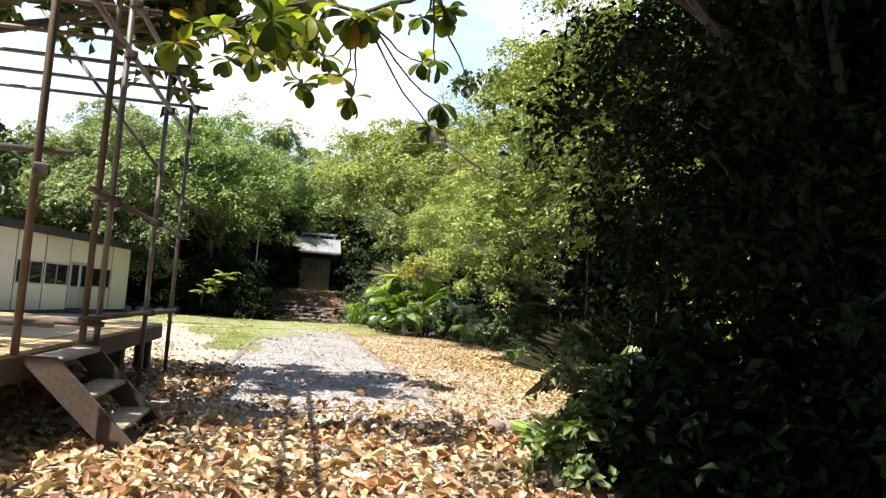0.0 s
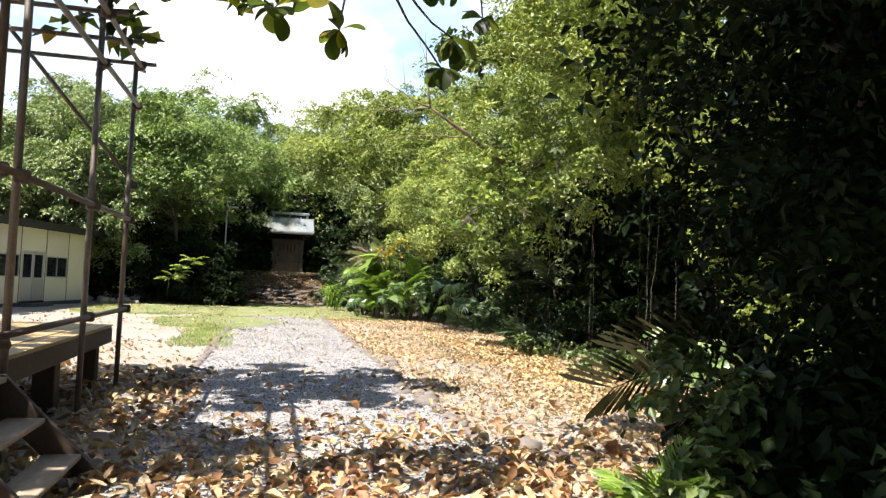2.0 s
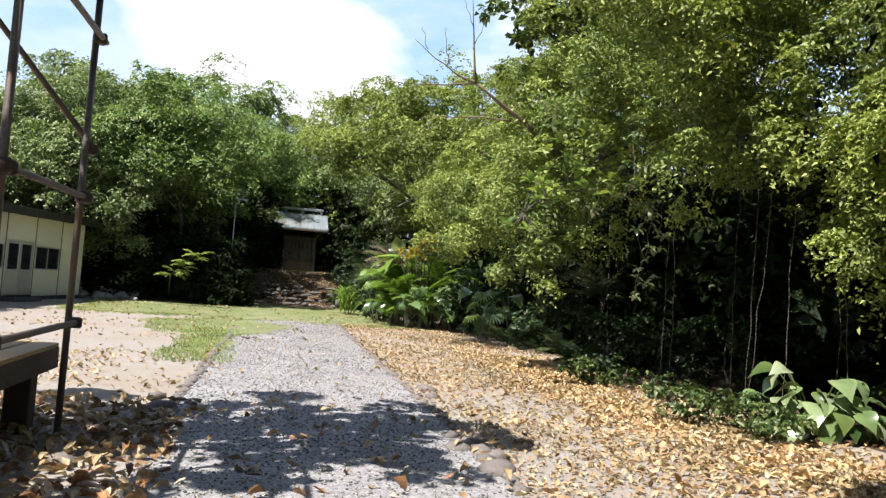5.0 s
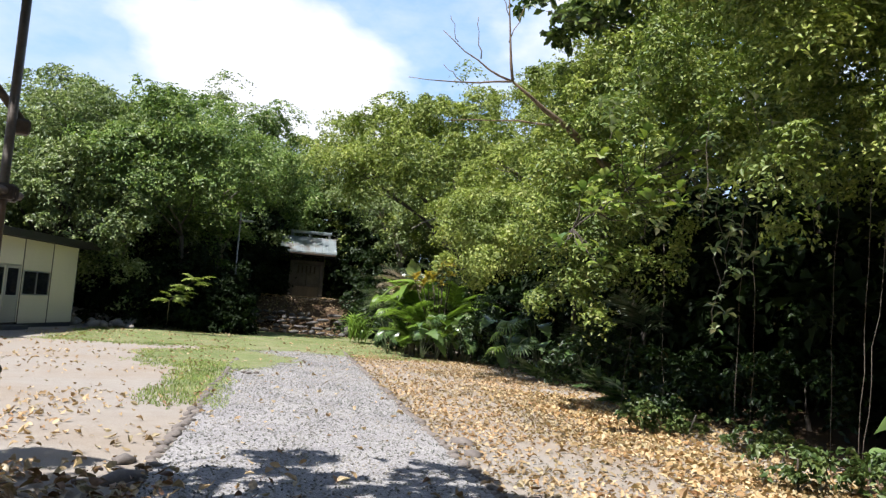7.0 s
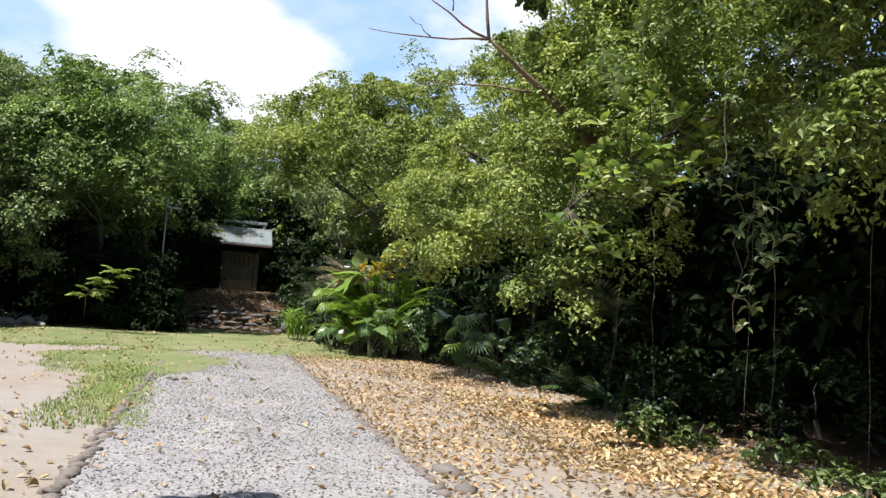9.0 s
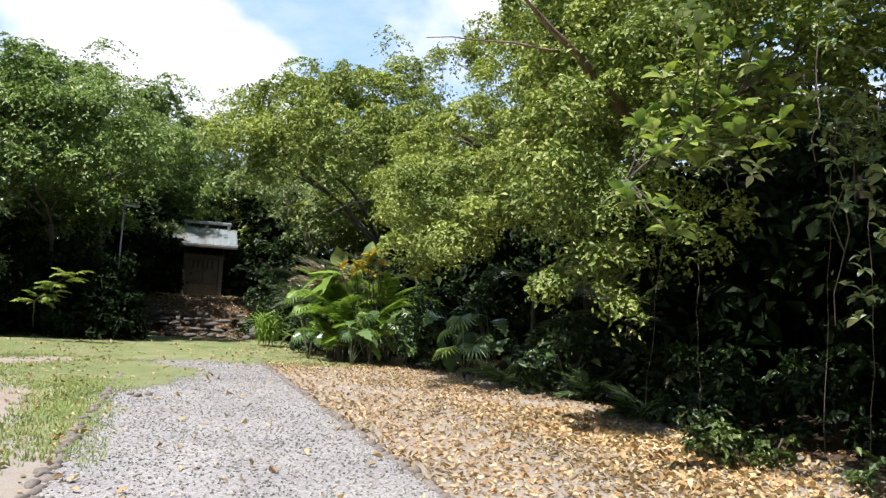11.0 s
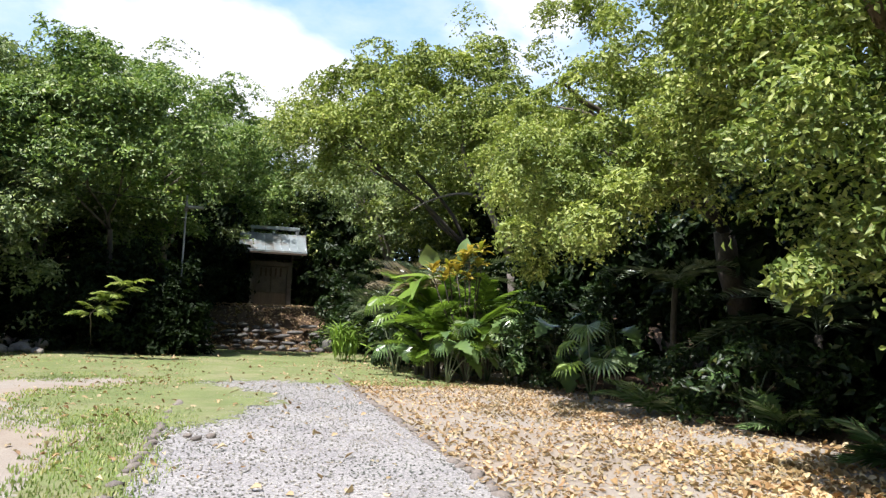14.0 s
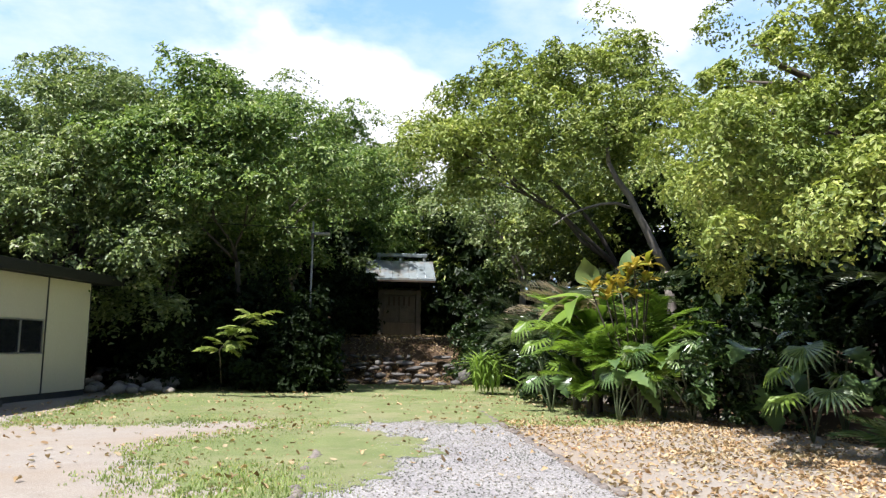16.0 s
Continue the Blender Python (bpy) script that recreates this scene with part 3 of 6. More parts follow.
def build_litter():
    rng = np.random.default_rng(21)
    k = 42000
    x, y = rng.uniform(-6.0, 3.2, k), rng.uniform(-2.0, 14.5, k)
    dens = np.clip((11.2 - y) / 3.6, 0.03, 1) * np.clip((y + 2.2) / 3, 0, 1) * np.clip(1.2 - np.abs(x + 1.2) / 7, 0.3, 1)
    dens = np.where((x < -2.6) & (y > 3), np.maximum(dens, 0.5), dens)
    dens = np.where(x > 0.3, dens * 0.8, dens)
    keep = rng.random(k) < dens
    x, y = x[keep], y[keep]
    curled_leaves("leaf_litter", x, y, 0.02 + 0.05 * rng.random(len(x)), rng.uniform(0.06, 0.145, len(x)), M_LITTER, rng, "large curled brown and tan fallen leaves", 0.42)
    k = 92000
    x, y = rng.uniform(0.0, 6.0, k), 7 + 31 * rng.random(k) ** 1.4
    band = np.maximum(np.exp(-((x - 2.7) / 1.7) ** 2), 0.55 * (x < 2.7))
    pat = np.array([noise.noise(Vector((a * 0.7, b * 0.35, 3))) for a, b in zip(x, y)])
    keep = rng.random(k) < band * np.clip(0.75 + 0.9 * pat, 0.12, 1) * np.where(y > 31, 0.35, 1)
    x, y = x[keep], y[keep]
    z = np.array([ground_height(a, b) for a, b in zip(x, y)])
    curled_leaves("fallen_leaves", x, y, z + 0.004, rng.uniform(0.025, 0.085, len(x)), M_CHIPS, rng, "small tan fallen leaves over bare earth", 0.45)
    k = 9000
    y = rng.uniform(8.5, 23, k)
    x = 3.1 + 0.03 * (y - 9) + rng.normal(0, 0.75, k)
    pat = np.array([noise.noise(Vector((a * 0.9, b * 0.5, 6))) for a, b in zip(x, y)])
    keep = (rng.random(k) < np.clip(0.6 + pat, 0.1, 1)) & (x > 0.5)
    x, y = x[keep], y[keep]
    z = np.array([ground_height(a, b) for a, b in zip(x, y)])
    curled_leaves("golden_leaves", x, y, z + 0.012, rng.uniform(0.05, 0.115, len(x)), M_GOLD, rng, "golden fallen leaves heaped along the bank", 0.5)
    k = 9000
    x, y = rng.uniform(-9, -2.9, k), 13 + 27 * rng.random(k) ** 1.5
    pat = np.array([noise.noise(Vector((a * 0.5, b * 0.4, 9))) for a, b in zip(x, y)])
    keep = rng.random(k) < np.clip(0.35 + pat, 0.05, 1) * np.where(y > 20, 0.5, 1)
    x, y = x[keep], y[keep]
    z = np.array([ground_height(a, b) for a, b in zip(x, y)])
    curled_leaves("scattered_leaves", x, y, z + 0.004, rng.uniform(0.04, 0.11, len(x)), M_CHIPS, rng, "sparse small dry leaves on earth", 0.45)
    k = 240
    x, y = rng.uniform(-2.8, 0, k), rng.uniform(11, 33, k)
    curled_leaves("leaves_on_path", x, y, np.full(k, 0.034), rng.uniform(0.04, 0.12, k), M_CHIPS, rng, "single dry leaves on grey gravel", 0.45)
    k = 1300
    x, y = rng.uniform(-8, 2.5, k), rng.uniform(22, 43, k)
    keep = np.array([turf_mask(a, b) > 0 and noise.noise(Vector((a * 0.6, b * 0.5, 2))) > -0.15 for a, b in zip(x, y)])
    x, y = x[keep], y[keep]
    z = np.array([ground_height(a, b) for a, b in zip(x, y)])
    curled_leaves("leaves_on_turf", x, y, z + 0.045, rng.uniform(0.04, 0.11, len(x)), M_CHIPS, rng, "dry leaves lying on the mossy turf", 0.45)
    k = 3400
    x, y = rng.uniform(-4.2, 2.0, k), rng.uniform(43.5, 50, k)
    z = np.array([ground_height(a, b) for a, b in zip(x, y)])
    curled_leaves("terrace_leaves", x, y, z + 0.07, rng.uniform(0.05, 0.13, k), M_CHIPS, rng, "brown leaves covering the terrace slope")


def rock_mesh(name, seed, sub=2, flat=0.6):
    bm = bmesh.new()
    bmesh.ops.create_icosphere(bm, subdivisions=sub, radius=0.5)
    off = Vector((seed * 3.1, seed * 1.7, seed))
    for v in bm.verts:
        n = v.co.normalized()
        v.co *= 1 + 0.28 * noise.noise(n * 1.4 + off) + 0.08 * noise.noise(n * 4 + off)
        v.co.z *= flat
    me = bpy.data.meshes.new(name)
    bm.to_mesh(me)
    bm.free()
    me.materials.append(M_COBBLE)
    me.shade_smooth()
    return me


def build_edging():
    rr = random.Random(3)
    meshes = [rock_mesh("cobble", s, 1, 0.62) for s in range(6)]

    def stone(x, y, s, z=None):
        ob = new("edging_stone", rr.choice(meshes))
        ob.matrix_world = pose(x, y, (0.05 * s if z is None else z), rr.uniform(-8, 8), rr.uniform(-8, 8), rr.uniform(0, 360)) @ Matrix.Diagonal((s * rr.uniform(0.9, 1.3), s * rr.uniform(0.75, 1.0), s * rr.uniform(0.8, 1.0), 1))
        tagged(ob, "rounded grey-brown cobble half sunk along the gravel", "stone", "path edging")

    y = 9.0
    while y < 33:
        s = rr.uniform(0.10, 0.17) if y > 13.5 else rr.uniform(0.14, 0.24)
        if rr.random() < 0.93:
            stone(0.02 + rr.uniform(-0.04, 0.05), y, s)
        y += s * 0.98
    y = 13.2
    while y < 27:
        s = rr.uniform(0.10, 0.17)
        if rr.random() < (0.9 if y < 24.5 else 0.5):
            stone(-2.88 + rr.uniform(-0.05, 0.04), y, s)
        y += s * 1.05
    for x, y, s in ((0.0, 12.0, 0.36), (0.12, 12.45, 0.27), (-0.14, 12.8, 0.27), (0.1, 13.1, 0.24), (-0.1, 13.35, 0.22), (0.35, 9.5, 0.34), (0.5, 9.2, 0.3), (-3.0, 14.25, 0.34), (-3.2, 12.9, 0.3), (-3.3, 11.9, 0.28), (0.22, 15.9, 0.24), (0.28, 16.6, 0.3), (-3.1, 15.0, 0.25)):
        stone(x, y, s)
    for x, y, s in ((-2.45, 23.2, 0.12), (-2.3, 23.35, 0.14), (-2.55, 23.4, 0.1)):
        stone(x, y, s, 0.04)


def build_terrace():
    """Rough stone courses stepping up to the small hall."""
    rr = random.Random(9)
    meshes = []
    for s in range(7):
        me = rock_mesh("stone", s + 20, 1, 0.7)
        me.materials.clear()
        me.materials.append(M_STONE)
        meshes.append(me)
    wall = tagged(empty("stone_steps", -1.2, 43.6, 0), "rough dark field stone steps littered with leaves", "steps", "", "structure")
    for row in range(5):
        y, z, h = 43.6 + row * 0.5, 0.1 + row * 0.19, 0.26
        x = -4.1 + row * 0.12
        while x < 1.9:
            w = rr.uniform(0.18, 0.75)
            if rr.random() < 0.85:
                ob = new("stone", rr.choice(meshes))
                ob.parent = wall
                ob.matrix_basis = pose(x + w / 2 + 1.2, y - 43.6 + rr.uniform(-0.2, 0.2), z + rr.uniform(-0.07, 0.05), rr.uniform(-9, 9), rr.uniform(-9, 9), rr.uniform(-25, 25)) @ Matrix.Diagonal((w * 1.1, rr.uniform(0.35, 0.7), h * rr.uniform(0.6, 1.3), 1))
            x += w * rr.uniform(0.95, 1.3)
    big = new("boulder", meshes[3])
    big.matrix_world = pose(1.15, 43.3, 0.28, 5, 0, 20) @ Matrix.Diagonal((0.75, 0.6, 0.9, 1))
    tagged(big, "pale weathered boulder beside the stone steps", "stone")
    rng = rr
    pale = []
    for s in range(4):
        me = rock_mesh("rubble_stone", s + 40, 1, 0.7)
        me.materials.clear()
        me.materials.append(M_RUBBLE)
        pale.append(me)
    for i in range(34):
        x, y = rng.uniform(-10.2, -7.2), rng.uniform(37.6, 42.5)
        s = rng.uniform(0.25, 0.65)
        ob = new("rubble_stone", rng.choice(pale))
        ob.matrix_world = pose(x, y, s * 0.16 + max(0, (y - 38) * 0.09), rng.uniform(-15, 15), rng.uniform(-15, 15), rng.uniform(0, 360)) @ Matrix.Diagonal((s, s * 0.8, s * 0.8, 1))
        tagged(ob, "grey rubble stone on the shaded bank beside the hut", "stone", "rubble bank")


def build_sky_backdrop():
    m = bpy.data.materials.new("sky_with_clouds")
    m.use_nodes = True
    n, l = m.node_tree.nodes, m.node_tree.links
    n.clear()
    out, em = n.new("ShaderNodeOutputMaterial"), n.new("ShaderNodeEmission")
    em.inputs["Strength"].default_value = SKY_GLOW
    big = noise_node(m, 0.0034, 9, 0.5, (1, 1, 1.7), "Object", (0.0, 0.0, 0.0))
    tc = n.new("ShaderNodeTexCoord")
    banks = big
    # cumulus banks: bearing, height, half-width, and how much they swell
    for bearing, height, half, swell in ((-4, 18, 190, 0.13), (17, 22, 170, 0.17), (-14, 27, 90, 0.09), (5, 29, 80, 0.09)):
        a, e = radians(bearing), radians(height)
        dist = n.new("ShaderNodeVectorMath")
        dist.operation = "DISTANCE"
        l.new(tc.outputs["Object"], dist.inputs[0])
        dist.inputs[1].default_value = (900 * math.sin(a) * math.cos(e), 900 * math.cos(a) * math.cos(e), 900 * math.sin(e))
        rise_to = n.new("ShaderNodeMapRange")
        rise_to.inputs[1].default_value, rise_to.inputs[2].default_value = half, half * 0.3
        rise_to.inputs[3].default_value, rise_to.inputs[4].default_value = 0.0, swell
        l.new(dist.outputs["Value"], rise_to.inputs[0])
        add = n.new("ShaderNodeMath")
        l.new(banks, add.inputs[0])
        l.new(rise_to.outputs[0], add.inputs[1])
        banks = add.outputs[0]
    cloud = ramp(m, banks, [(0.535, (0, 0, 0)), (0.63, (1, 1, 1))])
    sep = n.new("ShaderNodeSeparateXYZ")
    l.new(tc.outputs["Object"], sep.inputs[0])
    h = n.new("ShaderNodeMapRange")
    h.inputs[1].default_value, h.inputs[2].default_value = 100, 520
    l.new(sep.outputs[2], h.inputs[0])
    blue = ramp(m, h.outputs[0], [(0.0, (0.62, 0.80, 0.98)), (0.5, (0.36, 0.60, 0.94)), (1.0, (0.20, 0.42, 0.84))])
    wisp = ramp(m, noise_node(m, 0.006, 6, 0.6, (1, 1, 2.2), "Object", (300, 0, 90)), [(0.4, (0, 0, 0)), (0.75, (0.6, 0.6, 0.6))])
    white = ramp(m, noise_node(m, 0.01, 5, 0.6), [(0.3, (0.90, 0.92, 0.95)), (0.6, (1.1, 1.1, 1.1))])
    col = mix(m, cloud, mix(m, wisp, blue, (0.95, 0.97, 1.0)), white)
    l.new(col, em.inputs["Color"])
    l.new(em.outputs[0], out.inputs["Surface"])
    vs, fs = [], []
    for j in range(9):
        for i in range(33):
            a = radians(-65 + 130 * i / 32)
            e = radians(-1 + 48 * j / 8)
            vs.append((900 * math.sin(a) * math.cos(e), 900 * math.cos(a) * math.cos(e), 900 * math.sin(e)))
    for j in range(8):
        for i in range(32):
            fs.append((j * 33 + i, j * 33 + i + 1, j * 33 + i + 34, j * 33 + i + 33))
    ob = mesh_object("backdrop", vs, fs, m, None, True)
    tagged(ob, "white cumulus clouds drifting in a pale blue sky", "sky", "", "structure")


build_ground()
build_gravel()
build_turf()
build_litter()
build_edging()
build_terrace()
build_sky_backdrop()

# ---- deck with scaffold frame ----


def tube(name, p, q, r, mat, parent, label=""):
    o = Vector(parent.location)
    return join_tubes(name, [((Vector(p) - o, Vector(q) - o), [r, r], 10, 0)], mat, parent, label)


def build_deck():
    x0, x1, y0, y1, top = -8.2, -3.74, 5.2, 13.3, 0.73
    deck = tagged(empty("wooden_deck", x1, y0, 0), "low wooden deck of yellowish planks on dark posts", "deck")
    o = Vector(deck.location)
    rr = random.Random(4)
    n = 20
    w = (x1 - x0) / n
    for i in range(n):
        dz = rr.uniform(-0.004, 0.004)
        b = box_bm(x0 + i * w + 0.004, y0 + rr.uniform(-0.02, 0.02), top - 0.035 + dz, x0 + (i + 1) * w - 0.004, y1 + rr.uniform(-0.02, 0.02), top + dz, 0.003)
        b.transform(Matrix.Translation(-o))
        part("plank", b, M_PLANK, deck)
    for y in (y0 + 0.06, 7.2, 9.2, 11.2, y1 - 0.06):
        b = box_bm(x0, y - 0.05, top - 0.19, x1 - 0.03, y + 0.05, top - 0.04, 0.006)
        b.transform(Matrix.Translation(-o))
        part("joist", b, M_BEAM, deck)
    for x in (x1 - 0.012, x0 + 0.05):
        b = box_bm(x - 0.035, y0, top - 0.22, x + 0.015, y1, top - 0.037, 0.006)
        b.transform(Matrix.Translation(-o))
        part("fascia", b, M_BEAM, deck)
    for x in (-3.92, -6.0, -8.0):
        for y in (5.4, 7.0, 9.2, 11.2, 12.95):
            b = box_bm(x - 0.1, y - 0.1, -0.15, x + 0.1, y + 0.1, top - 0.19, 0.012)
            b.transform(Matrix.Translation(-o))
            part("post", b, M_BEAM, deck)


def build_stairs():
    st = tagged(empty("wooden_stairs", -3.3, 8.0, 0), "short dark timber stairs with worn pale treads", "stairs")
    o = Vector(st.location)
    for y in (7.42, 8.6):
        bm = bmesh.new()
        prof = [(-3.72, 0.70), (-3.50, 0.70), (-2.82, 0.0), (-3.06, 0.0), (-3.72, 0.64)]
        lo = [bm.verts.new((x, y - 0.025, z)) for x, z in prof]
        hi = [bm.verts.new((x, y + 0.025, z)) for x, z in prof]
        bm.faces.new(lo)
        bm.faces.new(hi[::-1])
        for i in range(5):
            bm.faces.new((lo[i], hi[i], hi[(i + 1) % 5], lo[(i + 1) % 5]))
        bmesh.ops.recalc_face_normals(bm, faces=bm.faces)
        bmesh.ops.bevel(bm, geom=bm.edges[:], offset=0.005, segments=1, affect="EDGES")
        bm.transform(Matrix.Translation(-o))
        part("stringer", bm, M_BEAM, st)
    for x, z in ((-3.60, 0.69), (-3.36, 0.43), (-3.13, 0.2)):
        b = box_bm(x - 0.11, 7.446, z - 0.035, x + 0.12, 8.574, z, 0.006)
        b.transform(Matrix.Translation(-o))
        part("tread", b, M_TREAD, st, "worn pale timber tread")


def build_scaffold():
    sc = tagged(empty("scaffold_frame", -3.6, 9.0, 0), "weathered steel tube scaffold frame rising around the deck", "scaffold")
    R = 0.0255

    def clamp(p):
        b = box_bm(-0.055, -0.055, -0.045, 0.055, 0.055, 0.045, 0.014, pose(*(Vector(p) - Vector(sc.location)), 0, 0, 20))
        part("coupler", b, M_CLAMP, sc)

    posts = [(-3.58, 12.85, 0.0, 3.88, M_TUBE), (-3.57, 10.95, 0.0, 4.0, M_TUBE), (-3.57, 8.78, 0.0, 5.2, M_TUBE), (-3.6, 8.43, 0.73, 5.2, M_TUBE_RUST), (-3.66, 7.02, 0.73, 5.2, M_TUBE_RUST), (-3.62, 5.35, 0.0, 5.2, M_TUBE),
             (-6.6, 12.85, 0.73, 4.6, M_TUBE), (-6.6, 10.95, 0.73, 4.6, M_TUBE), (-6.6, 8.78, 0.73, 4.6, M_TUBE)]
    for x, y, z0, z1, mat in posts:
        tube("post", (x, y, z0), (x, y, z1), R * 1.1, mat, sc)
        for z in (2.0, 3.37, 3.85):
            clamp((x + 0.03, y, z))
    side = R * 2
    for x, z, ya, yb in ((-3.57 + side, 3.85, 4.6, 13.05), (-3.57 + side, 3.37, 4.6, 12.95), (-3.57 + side, 2.0, 7.9, 12.95), (-3.57 + side, 0.95, 8.0, 12.95), (-6.6 + side, 3.85, 5, 13.1)):
        tube("ledger", (x, ya, z), (x, yb, z), R, M_TUBE if z > 2.1 else M_TUBE_RUST, sc)
    for y in (12.85, 11.92, 11.0, 10.05, 9.0, 8.1, 7.1, 6.2):
        tube("transom", (-3.36, y + side, 3.85 + side), (-7.2, y + side, 3.85 + side), R, M_TUBE, sc)
        clamp((-3.53, y + 0.03, 3.88))
    tube("transom", (-3.45, 7.02 + side, 2.14), (-6.6, 7.02 + side, 2.14), R, M_TUBE, sc)
    tube("transom", (-3.45, 7.02 + side, 0.95), (-5.2, 7.02 + side, 0.95), R, M_TUBE, sc)
    tube("transom", (-3.45, 8.43 + side, 0.9), (-3.95, 8.43 + side, 0.9), R, M_TUBE_RUST, sc)
    for y in (12.95,):
        tube("brace", (-3.52, y, 2.42), (-5.8, y + 0.12, 5.1), R, M_TUBE, sc)
        clamp((-3.55, y - 0.04, 2.42))
    for y in (12.85, 10.95):
        clamp((-3.53, y, 0.95))
        clamp((-3.53, y - 0.12, 2.0))


# ---- prefabricated hut ----


def build_hut():
    ang = math.degrees(math.atan2(0.317, 1.79))
    m = pose(-9.17, 36.91, 0, 0, 0, -ang)   # local -y runs along the front wall, -x goes inwards
    hut = new("prefab_hut")
    hut.matrix_world = m
    tagged(hut, "single-storey prefab hut with cream panels and black flat roof", "hut")
    W, n, zb, zt = 1.82, 7, 0.14, 2.73
    L = W * n
    D = 4.6

    def add(name, x0, y0, z0, x1, y1, z1, mat, parent=hut, bev=0.004, label=""):
        return part(name, box_bm(x0, y0, z0, x1, y1, z1, bev), mat, parent, label)

    kinds = ["blank", "window", "door", "window", "window", "blank", "window"]
    for i, kind in enumerate(kinds):
        ya, yb = -(i + 1) * W + 0.035, -i * W - 0.035
        if kind == "blank":
            add("wall_panel", -0.06, ya, zb, 0, yb, zt, M_HUTPANEL)
        else:
            za, zc = (1.02, 1.78) if kind == "window" else (0.18, 1.92)
            wa, wb = (ya + 0.04, yb - 0.04) if kind == "window" else (ya + 0.06, yb - 0.06)
            if kind == "window":
                add("wall_panel", -0.06, ya, zb, 0, yb, za, M_HUTPANEL)
            add("wall_panel", -0.06, ya, zc, 0, yb, zt, M_HUTPANEL)
            add("wall_panel", -0.06, ya, za, 0, wa, zc, M_HUTPANEL)
            add("wall_panel", -0.06, wb, za, 0, yb, zc, M_HUTPANEL)
            opening = add("window" if kind == "window" else "door", -0.05, wa, za, -0.03, wb, zc, M_HUTTRIM, hut, 0)
            f = 0.035
            add("frame", -0.03, wa, zc - f, 0.012, wb, zc, M_ALU, opening)
            add("frame", -0.03, wa, za, 0.012, wb, za + f, M_ALU, opening)
            mid = (wa + wb) / 2
            for y in (wa, mid - f / 2, wb - f):
                add("frame", -0.03, y, za + f, 0.012, y + f, zc - f, M_ALU, opening)
            for ga, gb_ in ((wa + f, mid - f / 2), (mid + f / 2, wb - f)):
                if kind == "window":
                    add("pane", -0.022, ga, za + f, -0.016, gb_, zc - f, M_GLASS, opening, 0)
                else:
                    add("door_leaf", -0.024, ga, za + f, -0.004, gb_, 1.0, M_DOOR, opening, 0.003)
                    add("pane", -0.022, ga + 0.08, 1.0, -0.016, gb_ - 0.08, zc - f - 0.08, M_GLASS, opening, 0)
                    add("stile", -0.024, ga, 1.0, -0.004, ga + 0.08, zc - f, M_DOOR, opening, 0.002)
                    add("stile", -0.024, gb_ - 0.08, 1.0, -0.004, gb_, zc - f, M_DOOR, opening, 0.002)
                    add("stile", -0.024, ga + 0.08, zc - f - 0.08, -0.004, gb_ - 0.08, zc - f, M_DOOR, opening, 0.002)
    for i in range(n + 1):
        w = 0.033 if i else 0.02
        add("joint_strip", -0.07, -i * W - w, zb - 0.02, -0.004 if i else -0.002, -i * W + w, zt, M_HUTTRIM)
    add("end_wall", -D, -0.05, zb, -0.07, 0.0, zt, M_HUTPANEL)
    add("end_wall", -D, -L, zb, -0.07, -L + 0.05, zt, M_HUTPANEL)
    add("back_wall", -D - 0.06, -L, zb, -D, 0, zt, M_HUTPANEL)
    add("base_frame", -D, -L, -0.1, -0.03, 0.0, zb - 0.004, M_HUTBASE)
    add("floor_slab", -D + 0.01, -L + 0.06, zb, -0.08, -0.06, zb + 0.03, M_HUTBASE)
    roof = add("roof", -D - 0.4, -L - 0.5, zt + 0.02, 0.35, 0.95, zt + 0.2, M_HUTTRIM, hut, 0.02)
    add("fascia", 0.352, -L - 0.5, zt + 0.0, 0.37, 0.95, zt + 0.235, M_HUTTRIM, roof)
    step = add("door_step", 0.06, -3 * W + 0.1, 0.0, 0.42, -2 * W - 0.1, 0.12, M_HUTBASE)
    return step


# ---- small hall on the terrace ----


